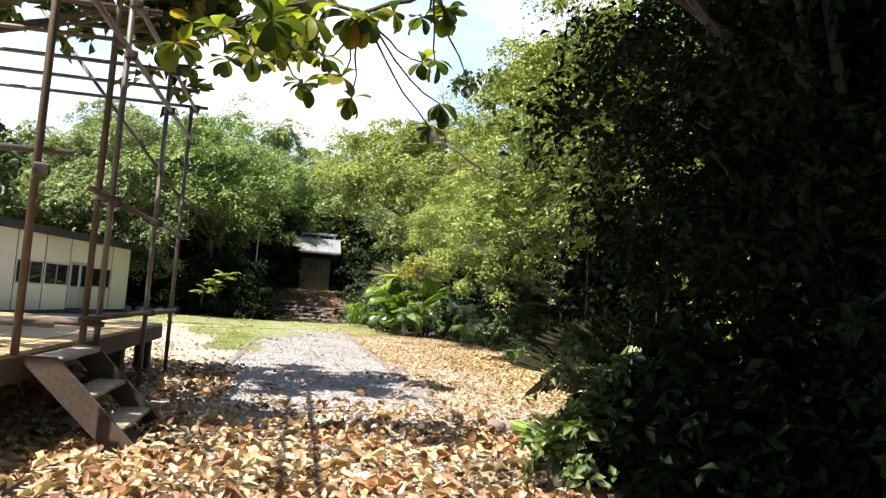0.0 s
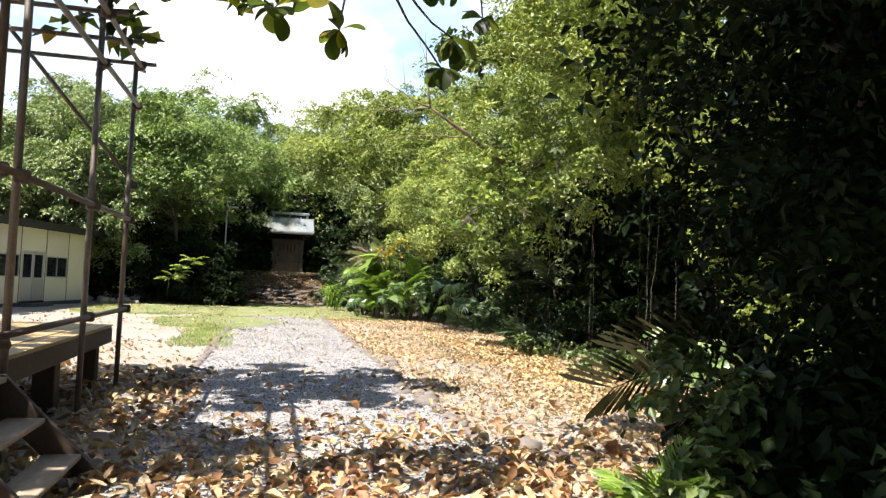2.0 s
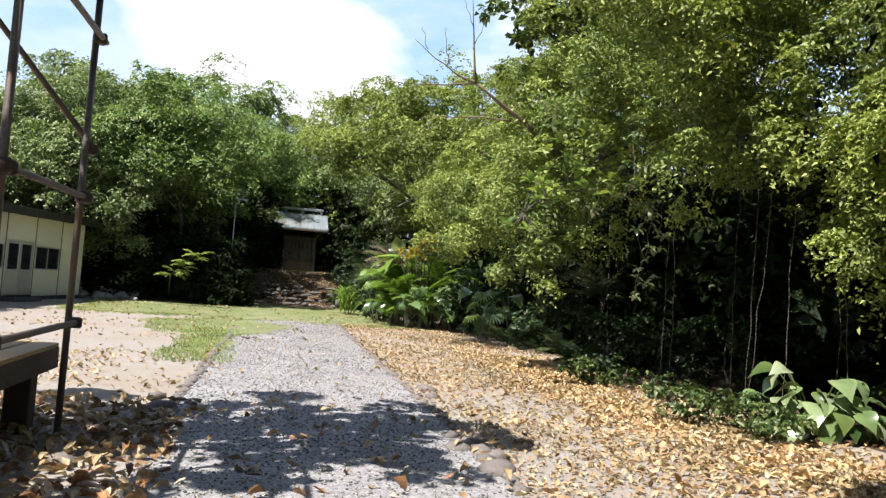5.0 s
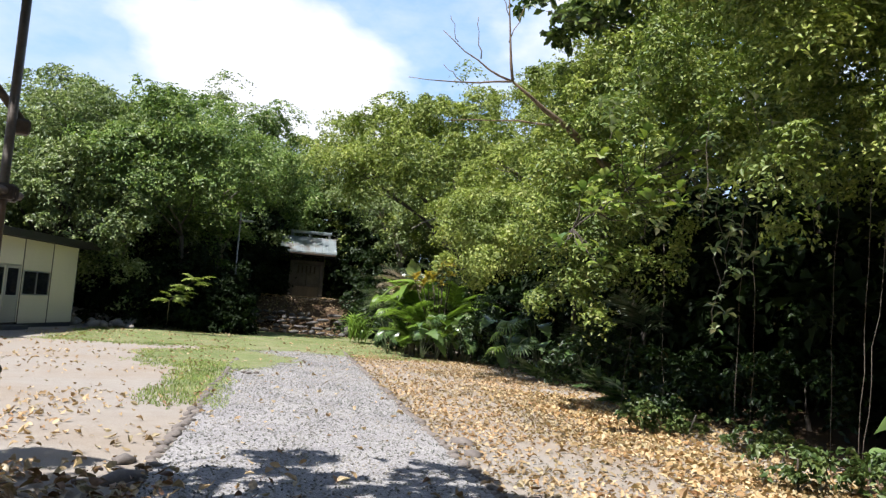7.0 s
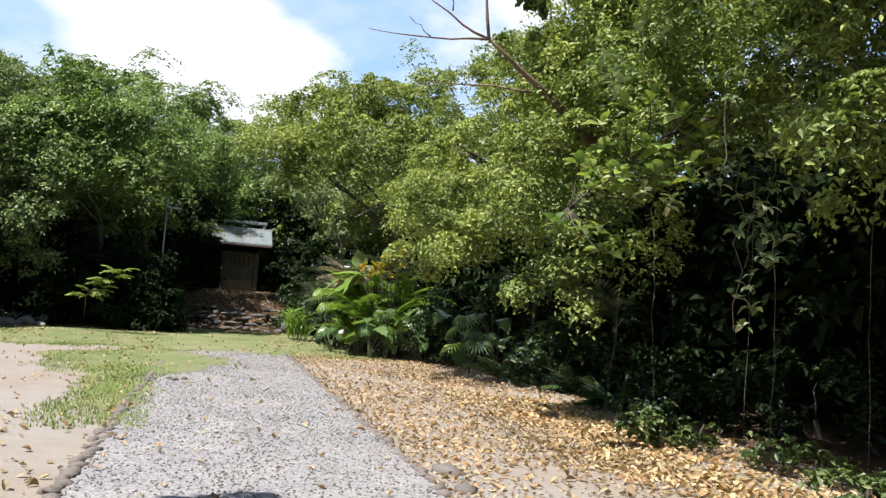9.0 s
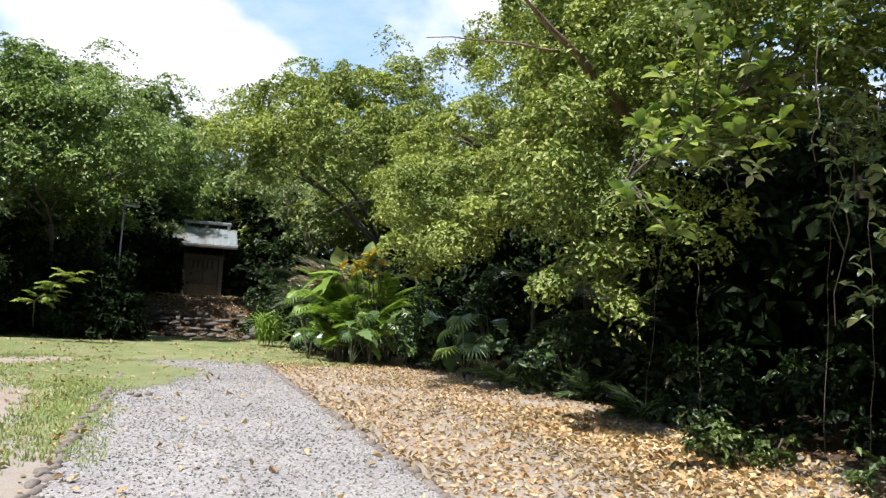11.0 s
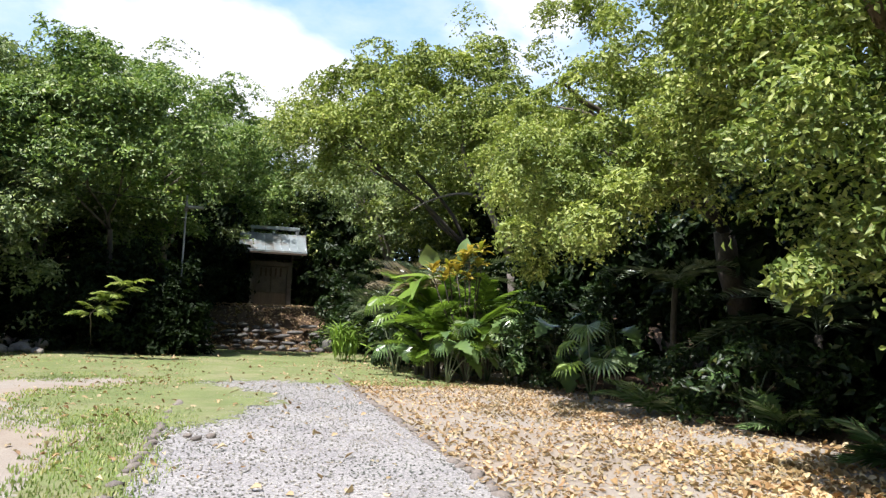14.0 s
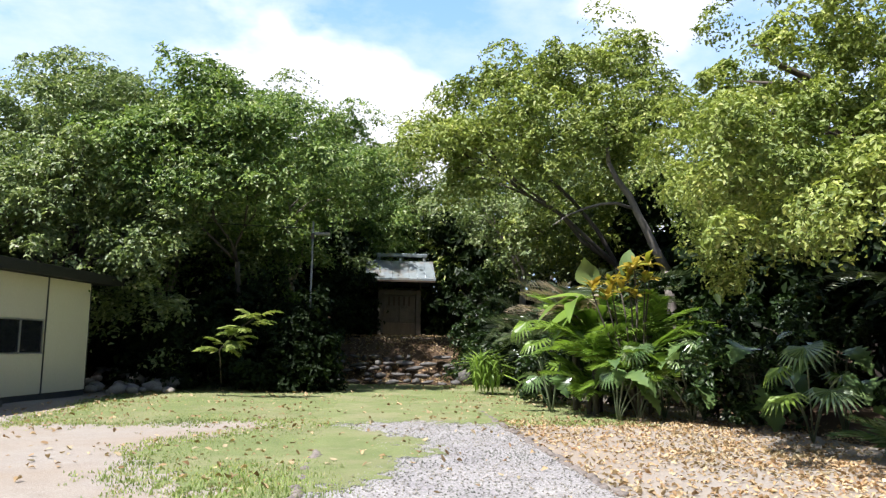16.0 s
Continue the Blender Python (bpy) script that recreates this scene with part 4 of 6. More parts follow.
def build_hall():
    h = empty("small_hall", -0.9, 50.6, 1.6)
    tagged(h, "small dark concrete shrine hall with a pale metal gable roof", "shrine")

    def add(name, x0, y0, z0, x1, y1, z1, mat, bev=0.01, parent=h, label=""):
        return part(name, box_bm(x0, y0, z0, x1, y1, z1, bev), mat, parent, label)

    add("plinth", -1.5, -0.6, -0.5, 1.5, 2.6, 0.06, M_CONC, 0.03)
    add("wall", -0.94, 0.0, 0.06, -0.72, 1.9, 2.12, M_CONC)
    add("wall", 0.72, 0.0, 0.06, 0.94, 1.9, 2.12, M_CONC)
    add("wall", -0.715, 1.7, 0.06, 0.715, 1.9, 2.12, M_CONC)
    add("lintel", -0.715, 0.02, 1.92, 0.715, 0.25, 2.12, M_CONC)
    add("door_panel", -0.7, 0.16, 0.72, -0.02, 0.2, 1.9, M_CONC)
    add("door_panel", 0.02, 0.16, 0.72, 0.7, 0.2, 1.9, M_CONC)
    add("lower_board", -0.7, 0.1, 0.08, 0.7, 0.15, 0.68, M_WOODPANEL, 0.01, h, "faded reddish wooden board")
    add("cross_rail", -0.71, 0.09, 0.682, 0.71, 0.18, 0.715, M_WOODPANEL)
    # row of dark slats on the upper door panels
    for i in range(5):
        add("stain_slat", -0.5 + i * 0.22, 0.145, 1.45, -0.42 + i * 0.22, 0.158, 1.85, M_BEAM, 0.003)
    add("ceiling_board", -0.93, 0.0, 2.125, 0.93, 1.9, 2.16, M_BEAM)
    # gable roof, ridge along x
    for sgn in (-1, 1):
        y_e, y_r = 0.95 - sgn * 1.75, 0.95
        bm = bmesh.new()
        pts = []
        for x in (-1.5, 1.5):
            for yy, z in ((y_e, 2.58), (y_r, 3.52), (y_r, 3.45), (y_e, 2.51)):
                pts.append(bm.verts.new((x, yy, z)))
        a, b = pts[:4], pts[4:]
        bm.faces.new(a)
        bm.faces.new(b[::-1])
        for i in range(4):
            bm.faces.new((a[i], b[i], b[(i + 1) % 4], a[(i + 1) % 4]))
        bmesh.ops.recalc_face_normals(bm, faces=bm.faces)
        slope = part("roof_slope", bm, M_ROOF, h, "pale blue-green metal sheet")
        for k in range(9):
            x = -1.44 + k * 0.36
            p, q = Vector((x, y_e, 2.59)), Vector((x, y_r, 3.53))
            join_tubes("seam", [((p, q), [0.014, 0.014], 6, 0)], M_ROOF, slope)
        add("eave_board", -1.5, y_e - (0.03 if sgn > 0 else 0), 2.42, 1.5, y_e + (0 if sgn > 0 else 0.03), 2.505, M_BEAM)
    ridge = add("ridge_beam", -1.05, 0.85, 3.7, 1.25, 1.05, 3.86, M_ROOF, 0.03)
    for x in (-0.95, 0.05, 1.12):
        add("ridge_block", x - 0.07, 0.88, 3.5, x + 0.07, 1.02, 3.7, M_ROOF, 0.01, ridge)
    for sgn in (-1, 1):
        bm = bmesh.new()
        x = sgn * 0.9
        t = [bm.verts.new((x + d, yy, z)) for d in (-0.03, 0.03) for yy, z in ((0.0, 2.165), (1.9, 2.165), (0.95, 3.2))]
        bm.faces.new(t[:3])
        bm.faces.new(t[3:][::-1])
        for i in range(3):
            bm.faces.new((t[i], t[3 + i], t[3 + (i + 1) % 3], t[(i + 1) % 3]))
        bmesh.ops.recalc_face_normals(bm, faces=bm.faces)
        part("gable", bm, M_CONC, h)


def build_lamp_post():
    p = tagged(empty("lamp_post", -3.93, 39.2, 0), "slim galvanised lamp post with a small side lamp", "lamp post")
    join_tubes("pole", [(((0, 0, -0.2), (0.0, 0, 4.85)), [0.034, 0.028], 10, 0)], M_POLE, p)
    part("lamp_head", box_bm(0.04, -0.07, 4.45, 0.5, 0.07, 4.54, 0.02), M_POLE, p, "flat pale lamp head")
    part("bracket", box_bm(-0.06, -0.05, 4.35, 0.05, 0.05, 4.5, 0.01), M_CLAMP, p)
    c = tagged(empty("overhead_cable", -3.93, 39.2, 4.5), "thin dark overhead cable between hut and lamp post", "cable")
    join_tubes("cable", [(bend((0, 0, 0.15), (-12, 0.5, 1.6), -0.35, 14), [0.012] * 15, 5, 0)], M_CABLE, c)


build_deck()
build_stairs()
build_scaffold()
build_hut()
build_hall()
build_lamp_post()

# ---- vegetation ----


def woods():
    rr = random.Random(11)
    # (x, y, top height, crown radius, leaf material)
    far = [(-22, 44, 9.5, 3.8, 0), (-18.5, 48, 9.6, 3.8, 1), (-15.5, 45, 9.3, 3.6, 0), (-12.5, 48, 12.0, 3.8, 0), (-9.8, 45, 11.2, 3.2, 1), (-7.2, 48, 12.2, 3.6, 0), (-5.6, 54, 12.9, 3.3, 1),
           (-1.6, 60, 11.7, 3.6, 0), (-3.6, 54.5, 12.0, 2.6, 0), (0.9, 57.5, 12.6, 3.2, 2), (4.0, 52, 13.2, 3.6, 1), (6.6, 47, 9.6, 3.0, 2), (8.6, 52, 11.2, 3.2, 0), (11.5, 42, 8.4, 3.2, 0), (-15.5, 42.5, 8.2, 2.6, 1), (-17.5, 38, 8.5, 3.2, 0)]
    for i, (x, y, h, r, k) in enumerate(far):
        z, h = rise(x, y), h + (-0.85 if x < -6 else 0.75)
        ln = rand_lobes(rr, 7, r, h * 0.5, h * 0.78, r * 0.5) + [(0, 0, h - r * 0.55, r * 0.6, r * 0.6, r * 0.5)]
        ln += [(rr.uniform(-0.8, 0.8) * r, -r * rr.uniform(0.7, 1.0), rr.uniform(3.9, 5.4), r * 0.42, r * 0.4, r * 0.34) for _ in range(4)]
        ln += [(0, 0, h * 0.55, r * 0.5, r * 0.5, h * 0.25)]
        tree("woodland_tree", "tall dense broadleaf tree at the edge of the clearing", (x, y, z), [(a, b, c - z, d, e, f) for a, b, c, d, e, f in ln], 220, 140, 0.172,
             (M_LEAF_FAR, M_LEAF_FAR2, M_LEAF_BRIGHT)[k], 100 + i, 0.2, 0.72, group="woodland edge", bark=M_BARK_PALE if k == 1 else M_BARK, fork=0.4, boughs=4, sunward=0.55)
    # trees that lean over the steps and the hall
    for i, (x, y, lobes) in enumerate([(-5.4, 45.4, [(0.2, -1.8, 6.0, 1.5, 1.4, 1.0), (1.6, -0.8, 6.9, 1.3, 1.3, 0.8), (-0.8, 0.2, 7.6, 1.8, 1.7, 1.1), (-1.6, -1.6, 5.2, 1.4, 1.3, 1.0), (3.2, 0.5, 7.6, 1.3, 1.4, 0.8), (2.5, 4.0, 8.9, 0.6, 0.6, 0.35)]),
                                       (3.6, 46.0, [(-1.0, -1.2, 6.2, 1.3, 1.3, 1.0), (0.4, -1.8, 5.4, 1.4, 1.3, 1.1), (-1.9, 0.6, 7.4, 1.2, 1.3, 0.8), (0.2, 0.4, 8.2, 1.9, 1.8, 1.2), (1.6, -2.2, 6.8, 1.6, 1.5, 1.2)]),
                                       (5.8, 39.6, [(-6.1, 0.4, 7.3, 1.1, 1.1, 0.8), (-5.0, 0.0, 8.7, 1.2, 1.2, 1.0), (-5.1, -1.0, 6.7, 1.3, 1.2, 0.9), (-3.4, -0.2, 9.2, 1.4, 1.4, 1.1), (-3.6, -1.6, 7.3, 1.3, 1.3, 1.0), (-1.9, -0.4, 9.2, 1.3, 1.3, 1.0), (-2.2, -2.0, 6.6, 1.3, 1.2, 1.0), (-0.6, -0.2, 9.3, 1.2, 1.2, 1.0), (-0.4, 0.4, 11.2, 0.5, 0.6, 0.7), (0.0, 0.2, 10.2, 0.7, 0.7, 0.7), (0.6, -0.2, 8.0, 1.1, 1.1, 1.0), (-0.8, -2.0, 7.6, 1.2, 1.2, 0.9)])]):
        z = rise(x, y)
        tree("leaning_tree", "tree leaning over the stone steps, pale limbs showing", (x, y, z), [(a, b, c - z, d, e, f) for a, b, c, d, e, f in lobes], 190 if i < 2 else 420, 120, 0.14, (M_LEAF_FAR, M_LEAF_FAR2, M_LEAF_BRIGHT)[i], 140 + i, 0.15, 0.55, bark=M_BARK_PALE if i < 2 else M_BARK, fork=0.45, sunward=0.35, boughs=3)
    z0 = [(-0.6, -2.4, 5.4, 1.4, 1.3, 0.9), (1.6, -1.8, 5.8, 1.3, 1.2, 0.9), (3.0, -1.0, 6.6, 1.3, 1.2, 0.9), (0.6, -0.6, 7.4, 1.7, 1.6, 1.2), (-1.6, -0.8, 6.8, 1.6, 1.5, 1.2), (2.4, 0.8, 7.8, 1.6, 1.5, 1.1), (0.2, 1.0, 8.8, 1.6, 1.6, 1.1), (3.8, -2.2, 5.2, 0.9, 0.9, 0.7), (0.4, -3.4, 4.4, 1.2, 1.0, 0.8), (2.6, -2.6, 3.4, 1.0, 0.9, 0.9), (-0.8, -3.2, 4.3, 1.3, 1.0, 0.8), (3.4, -2.6, 4.4, 0.9, 0.8, 0.7), (3.0, -1.2, 1.9, 0.9, 0.8, 0.9), (1.6, -3.4, 5.6, 1.2, 1.0, 0.8)]
    tree("hut_side_tree", "broad tree spreading over the end of the hut", (-11.4, 40.2, 0), z0, 520, 130, 0.14, M_LEAF_FAR2, 150, 0.18, 0.55, fork=0.5, sunward=0.6)
    fz = [(-2.5, -0.4, 5.1, 1.2, 1.0, 0.8), (-1.0, -0.5, 5.3, 1.3, 1.0, 0.8), (0.4, -0.3, 5.4, 1.2, 1.0, 0.8), (1.6, 0.3, 6.2, 1.1, 1.0, 0.8), (-2.0, -0.4, 6.7, 1.3, 1.1, 0.9), (-0.3, 0.0, 7.0, 1.4, 1.2, 0.9), (1.1, 0.7, 7.2, 1.2, 1.1, 0.9), (-3.4, 0.4, 5.9, 1.2, 1.2, 1.0), (-1.2, 0.9, 8.2, 1.4, 1.4, 1.0)]
    tree("clearing_edge_tree", "leafy tree whose canopy hangs over dark shrubs", (-6.2, 41.4, 0), [(a, b - 2.8, c, d, e, f) for a, b, c, d, e, f in fz], 330, 130, 0.14, M_LEAF_FAR, 151, 0.1, 0.55, fork=0.6, sunward=0.6, boughs=3)
    # second row that closes the woods; those behind the start, unseen, block sky light
    back = [(-27, 50), (-22, 54), (-16, 56), (-10, 57), (-6, 60), (-3, 66), (3, 64), (8, 60), (14, 56), (17, 48), (-24, 36), (-27, 28), (-17, 28), (-18, 18), (-17, 6), (-14, -6), (-4, -10), (6, -9), (14, -5)]
    for i, (x, y) in enumerate(back):
        h = rr.uniform(7.8, 9)
        ln = rand_lobes(rr, 5, 3.6, 2.5, h * 0.7, 2.3) + [(0, 0, 1.8, 3.4, 3.0, 1.8)]
        tree("background_tree", "dark broadleaf tree deep in the woods, shade in its leaf colour", (x, y, rise(x, y)), ln, 90, 55, 0.36, M_LEAF_SHADE, 300 + i, 0.22, 0.95, group="background woods")
    # leafy thicket deep in the woods, near-black to stand in for forest shade
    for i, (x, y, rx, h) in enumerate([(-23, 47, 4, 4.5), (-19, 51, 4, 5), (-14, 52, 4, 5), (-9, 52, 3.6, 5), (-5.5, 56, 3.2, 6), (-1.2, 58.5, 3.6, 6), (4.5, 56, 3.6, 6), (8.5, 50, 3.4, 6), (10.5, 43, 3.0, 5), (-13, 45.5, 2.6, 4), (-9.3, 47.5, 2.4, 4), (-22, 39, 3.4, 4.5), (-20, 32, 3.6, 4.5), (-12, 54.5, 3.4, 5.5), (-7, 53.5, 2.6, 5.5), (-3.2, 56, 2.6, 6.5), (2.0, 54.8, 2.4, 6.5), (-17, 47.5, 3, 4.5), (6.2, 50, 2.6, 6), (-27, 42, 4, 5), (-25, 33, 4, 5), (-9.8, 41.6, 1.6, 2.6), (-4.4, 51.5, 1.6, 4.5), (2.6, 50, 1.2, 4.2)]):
        tree("deep_thicket", "dense thicket deep in the woods, shade in its near-black leaf colour", (x, y, rise(x, y)), [(0, 0, h * 0.45, rx, rx * 0.5, h * 0.5), (rx * 0.4, 0.3, h * 0.6, rx * 0.7, rx * 0.4, h * 0.4)], 75, 48, 0.40, M_LEAF_DEEP_SHADE, 450 + i, 0.06, 0.7, category="shrub", group="background woods", inner=0.3, down=1.0)
    # low thicket under the far trees; leaf colour carries the shade there
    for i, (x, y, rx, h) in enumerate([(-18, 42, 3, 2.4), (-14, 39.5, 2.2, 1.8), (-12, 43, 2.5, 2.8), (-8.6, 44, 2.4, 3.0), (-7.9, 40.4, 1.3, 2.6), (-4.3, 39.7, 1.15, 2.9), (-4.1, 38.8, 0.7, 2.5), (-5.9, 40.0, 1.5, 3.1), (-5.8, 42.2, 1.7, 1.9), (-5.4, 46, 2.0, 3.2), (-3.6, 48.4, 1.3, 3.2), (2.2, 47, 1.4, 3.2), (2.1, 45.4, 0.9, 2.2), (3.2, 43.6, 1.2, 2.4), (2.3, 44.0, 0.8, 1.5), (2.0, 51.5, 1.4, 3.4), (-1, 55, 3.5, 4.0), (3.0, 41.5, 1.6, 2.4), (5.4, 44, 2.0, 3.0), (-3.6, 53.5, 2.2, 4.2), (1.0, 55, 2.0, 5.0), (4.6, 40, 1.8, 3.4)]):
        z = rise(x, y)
        # shrubs below the left canopy take the near-black tone that carries its shade
        dark = M_LEAF_DEEP_SHADE if -8 < x < -3 else M_LEAF_SHADE
        tree("understorey_shrub", "dark leafy shrub with deep shade put into its leaf colour", (x, y, z), [(0, 0, h * 0.45, rx, rx * 0.8, h * 0.5), (rx * 0.4, -rx * 0.3, h * 0.35, rx * 0.6, rx * 0.5, h * 0.38)], 60, 90, 0.17, dark, 400 + i, 0.05, 0.42, category="shrub", group="understorey", inner=0.3, down=1.0)


def right_bank():
    rr = random.Random(12)
    # overhanging lime-green trees, whose boughs reach over the litter
    tree("overhanging_tree", "large lime-green tree with boughs arching over the clearing", (8.6, 29.0, 0.1),
         [(-4.9, -2.5, 3.9, 1.2, 1.4, 0.9), (-4.9, -1.9, 4.8, 1.1, 1.3, 0.8), (-4.2, -3.5, 5.6, 1.4, 1.4, 1.1), (-3.4, -1.5, 7.0, 1.7, 1.8, 1.2), (-2.4, -4.5, 6.8, 1.7, 1.7, 1.3), (-0.9, -0.5, 8.2, 2.0, 2.0, 1.4), (-2.9, 1.2, 5.8, 1.4, 1.5, 1.2), (0.1, -4.0, 8.4, 2.0, 1.9, 1.5), (-6.0, -3.1, 3.5, 0.8, 1.0, 0.7), (-5.0, 0.1, 4.2, 1.2, 1.2, 1.0), (-3.6, -4.2, 4.2, 1.0, 1.1, 0.9), (-2.2, -2.4, 5.4, 1.6, 1.6, 1.2), (-5.4, -1.4, 2.6, 0.55, 0.7, 0.5), (-6.2, -3.4, 3.0, 0.7, 0.8, 0.6), (-5.4, -4.2, 3.2, 0.8, 0.8, 0.6), (-4.7, -0.2, 3.2, 0.8, 0.9, 0.7), (-4.7, -4.8, 3.9, 0.7, 0.8, 0.6), (-6.3, -2.2, 3.7, 0.7, 0.8, 0.6), (-6.4, -4.2, 2.5, 0.5, 0.6, 0.4), (-5.7, -5.0, 2.8, 0.6, 0.6, 0.45)],
         800, 210, 0.082, M_LEAF_BRIGHT, 21, 0.26, 0.35, inner=0.1, fork=0.72, boughs=2, sunward=0.15)
    tree("overhanging_tree", "large lime-green tree with boughs arching over the clearing", (8.2, 23.0, 0.1),
         [(-4.8, -1.1, 4.3, 0.9, 1.1, 1.0), (-4.2, -2.1, 5.4, 1.2, 1.2, 1.0), (-3.8, 0.3, 6.4, 1.4, 1.4, 1.0), (-2.6, -2.3, 7.0, 1.6, 1.6, 1.2), (-1.2, 0, 7.6, 1.8, 1.8, 1.3), (-4.6, -0.2, 3.9, 0.8, 1.0, 0.7), (-2.4, -0.6, 4.6, 1.5, 1.4, 1.2)],
         480, 200, 0.08, M_LEAF_BRIGHT, 22, 0.22, 0.34, inner=0.1, fork=0.72, boughs=0, sunward=0.15)
    # dark vine-hung tree
    tree("vine_hung_tree", "tree draped in climbers, dark hollow under its boughs", (8.4, 17.6, 0.15),
         [(-4.6, 0.0, 4.6, 1.0, 1.2, 1.1), (-3.8, -1.6, 5.6, 1.4, 1.4, 1.2), (-3.0, 0.8, 6.6, 1.7, 1.6, 1.2), (-1.2, -1.4, 7.0, 1.8, 1.7, 1.3), (-3.4, 0.2, 4.0, 1.3, 1.2, 1.0), (-1.3, -2.8, 5.4, 1.5, 1.4, 1.2), (-2.4, -0.6, 5.0, 1.6, 1.5, 1.3), (-5.4, 1.0, 2.6, 0.6, 0.9, 0.9), (-5.2, 1.8, 4.0, 0.8, 1.0, 0.9), (-5.0, 2.4, 3.0, 0.8, 0.9, 1.0), (-6.1, 2.6, 3.6, 0.5, 0.6, 0.7), (-5.9, 2.8, 2.6, 0.55, 0.6, 0.7), (-5.6, 2.5, 1.9, 0.45, 0.45, 0.5), (-5.0, 2.2, 2.3, 0.6, 0.6, 0.7)],
         540, 180, 0.08, M_LEAF_VINE, 23, 0.24, 0.34, inner=0.1, fork=0.72, boughs=0, sunward=0.3)
    tree("vine_hung_tree", "tall yellow-green tree with dangling climbers", (8.4, 13.0, 0.2),
         [(-3.2, 1.0, 4.2, 0.9, 1.0, 1.1), (-3.0, -0.2, 5.6, 1.2, 1.3, 1.3), (-3.5, 0.2, 3.3, 0.7, 0.8, 0.8), (-2.0, 0.8, 7.2, 1.6, 1.6, 1.3), (-0.6, -0.8, 6.2, 1.8, 1.7, 1.5), (-2.2, -1.4, 4.2, 1.0, 1.0, 1.0), (-3.5, 1.5, 3.0, 0.5, 0.5, 0.6), (-2.6, 1.4, 3.5, 0.7, 0.6, 0.6), (-2.0, 1.4, 2.5, 0.55, 0.5, 0.6), (-3.2, 1.4, 2.1, 0.3, 0.35, 0.6), (-2.6, 1.2, 1.6, 0.35, 0.3, 0.5), (-1.6, 0.6, 1.9, 0.5, 0.5, 0.7), (-4.5, 2.2, 4.2, 0.6, 0.6, 0.7), (-4.8, 2.3, 5.0, 0.7, 0.6, 0.6), (-4.0, 2.2, 3.5, 0.5, 0.5, 0.6), (-5.0, 2.0, 3.0, 0.35, 0.4, 0.6), (-4.2, -0.4, 3.0, 0.4, 0.4, 0.5), (-3.8, -0.4, 2.15, 0.45, 0.4, 0.5), (-3.3, -0.5, 1.5, 0.45, 0.4, 0.5), (-3.0, -0.3, 0.7, 0.5, 0.4, 0.4), (-3.0, 1.0, 2.6, 0.5, 0.5, 0.5), (-2.2, 0.9, 1.5, 0.5, 0.5, 0.5), (-1.6, 0.9, 3.1, 0.6, 0.6, 0.7), (-3.6, 2.2, 5.8, 0.8, 0.8, 0.7), (-6.5, 2.4, 5.0, 0.5, 0.5, 0.5), (-6.0, 2.2, 5.8, 0.65, 0.6, 0.6), (-5.4, 2.0, 6.6, 0.8, 0.7, 0.7), (-5.5, 2.2, 5.0, 0.6, 0.6, 0.6)],
         800, 170, 0.08, M_LEAF_BRIGHT, 24, 0.22, 0.36, inner=0.12, fork=0.72, boughs=0, sunward=0.3)
    tree("sea_almond_tree", "sea almond tree reaching out high over the litter", (8.6, 20.6, 0.2),
         [(-5.9, 0.4, 6.7, 0.5, 0.6, 0.35), (-5.2, 0.6, 7.0, 0.7, 0.7, 0.45), (-4.2, 0.4, 7.5, 1.0, 1.0, 0.6), (-2.9, 0.2, 8.1, 1.3, 1.3, 0.8), (-1.6, 0.0, 8.8, 1.5, 1.5, 0.9)],
         120, 70, 0.19, M_LEAF_GLOSS, 28, 0.08, 0.42, inner=0.15, aspect=0.6, fork=0.7, boughs=1, sunward=0.4)
    # dense dark thicket beside the start of the walk; leaf colour carries its shade
    tree("dark_thicket_tree", "dense small-leaved tree, foliage to the ground, deep shade in its leaf colour", (4.4, 8.6, 0.1),
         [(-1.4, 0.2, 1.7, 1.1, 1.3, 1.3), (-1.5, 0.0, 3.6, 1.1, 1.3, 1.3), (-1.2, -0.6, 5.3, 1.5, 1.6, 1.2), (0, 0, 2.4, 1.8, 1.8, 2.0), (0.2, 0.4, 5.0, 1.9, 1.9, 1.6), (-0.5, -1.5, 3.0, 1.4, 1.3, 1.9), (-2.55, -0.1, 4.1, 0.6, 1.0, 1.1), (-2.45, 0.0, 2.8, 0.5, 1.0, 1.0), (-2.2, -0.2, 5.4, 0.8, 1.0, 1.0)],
         720, 100, 0.085, M_LEAF_DEEP_SHADE, 25, 0.16, 0.4, inner=0.35, down=0.8)
    tree("dark_thicket_tree", "dense small-leaved tree, foliage to the ground, deep shade in its leaf colour", (4.0, 5.2, 0.1),
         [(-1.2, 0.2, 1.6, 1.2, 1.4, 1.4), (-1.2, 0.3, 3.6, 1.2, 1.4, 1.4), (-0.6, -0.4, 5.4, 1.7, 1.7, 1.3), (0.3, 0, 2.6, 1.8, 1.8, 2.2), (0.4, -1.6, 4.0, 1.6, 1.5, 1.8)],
         400, 100, 0.09, M_LEAF_DEEP_SHADE, 26, 0.16, 0.4, inner=0.35, down=0.8)
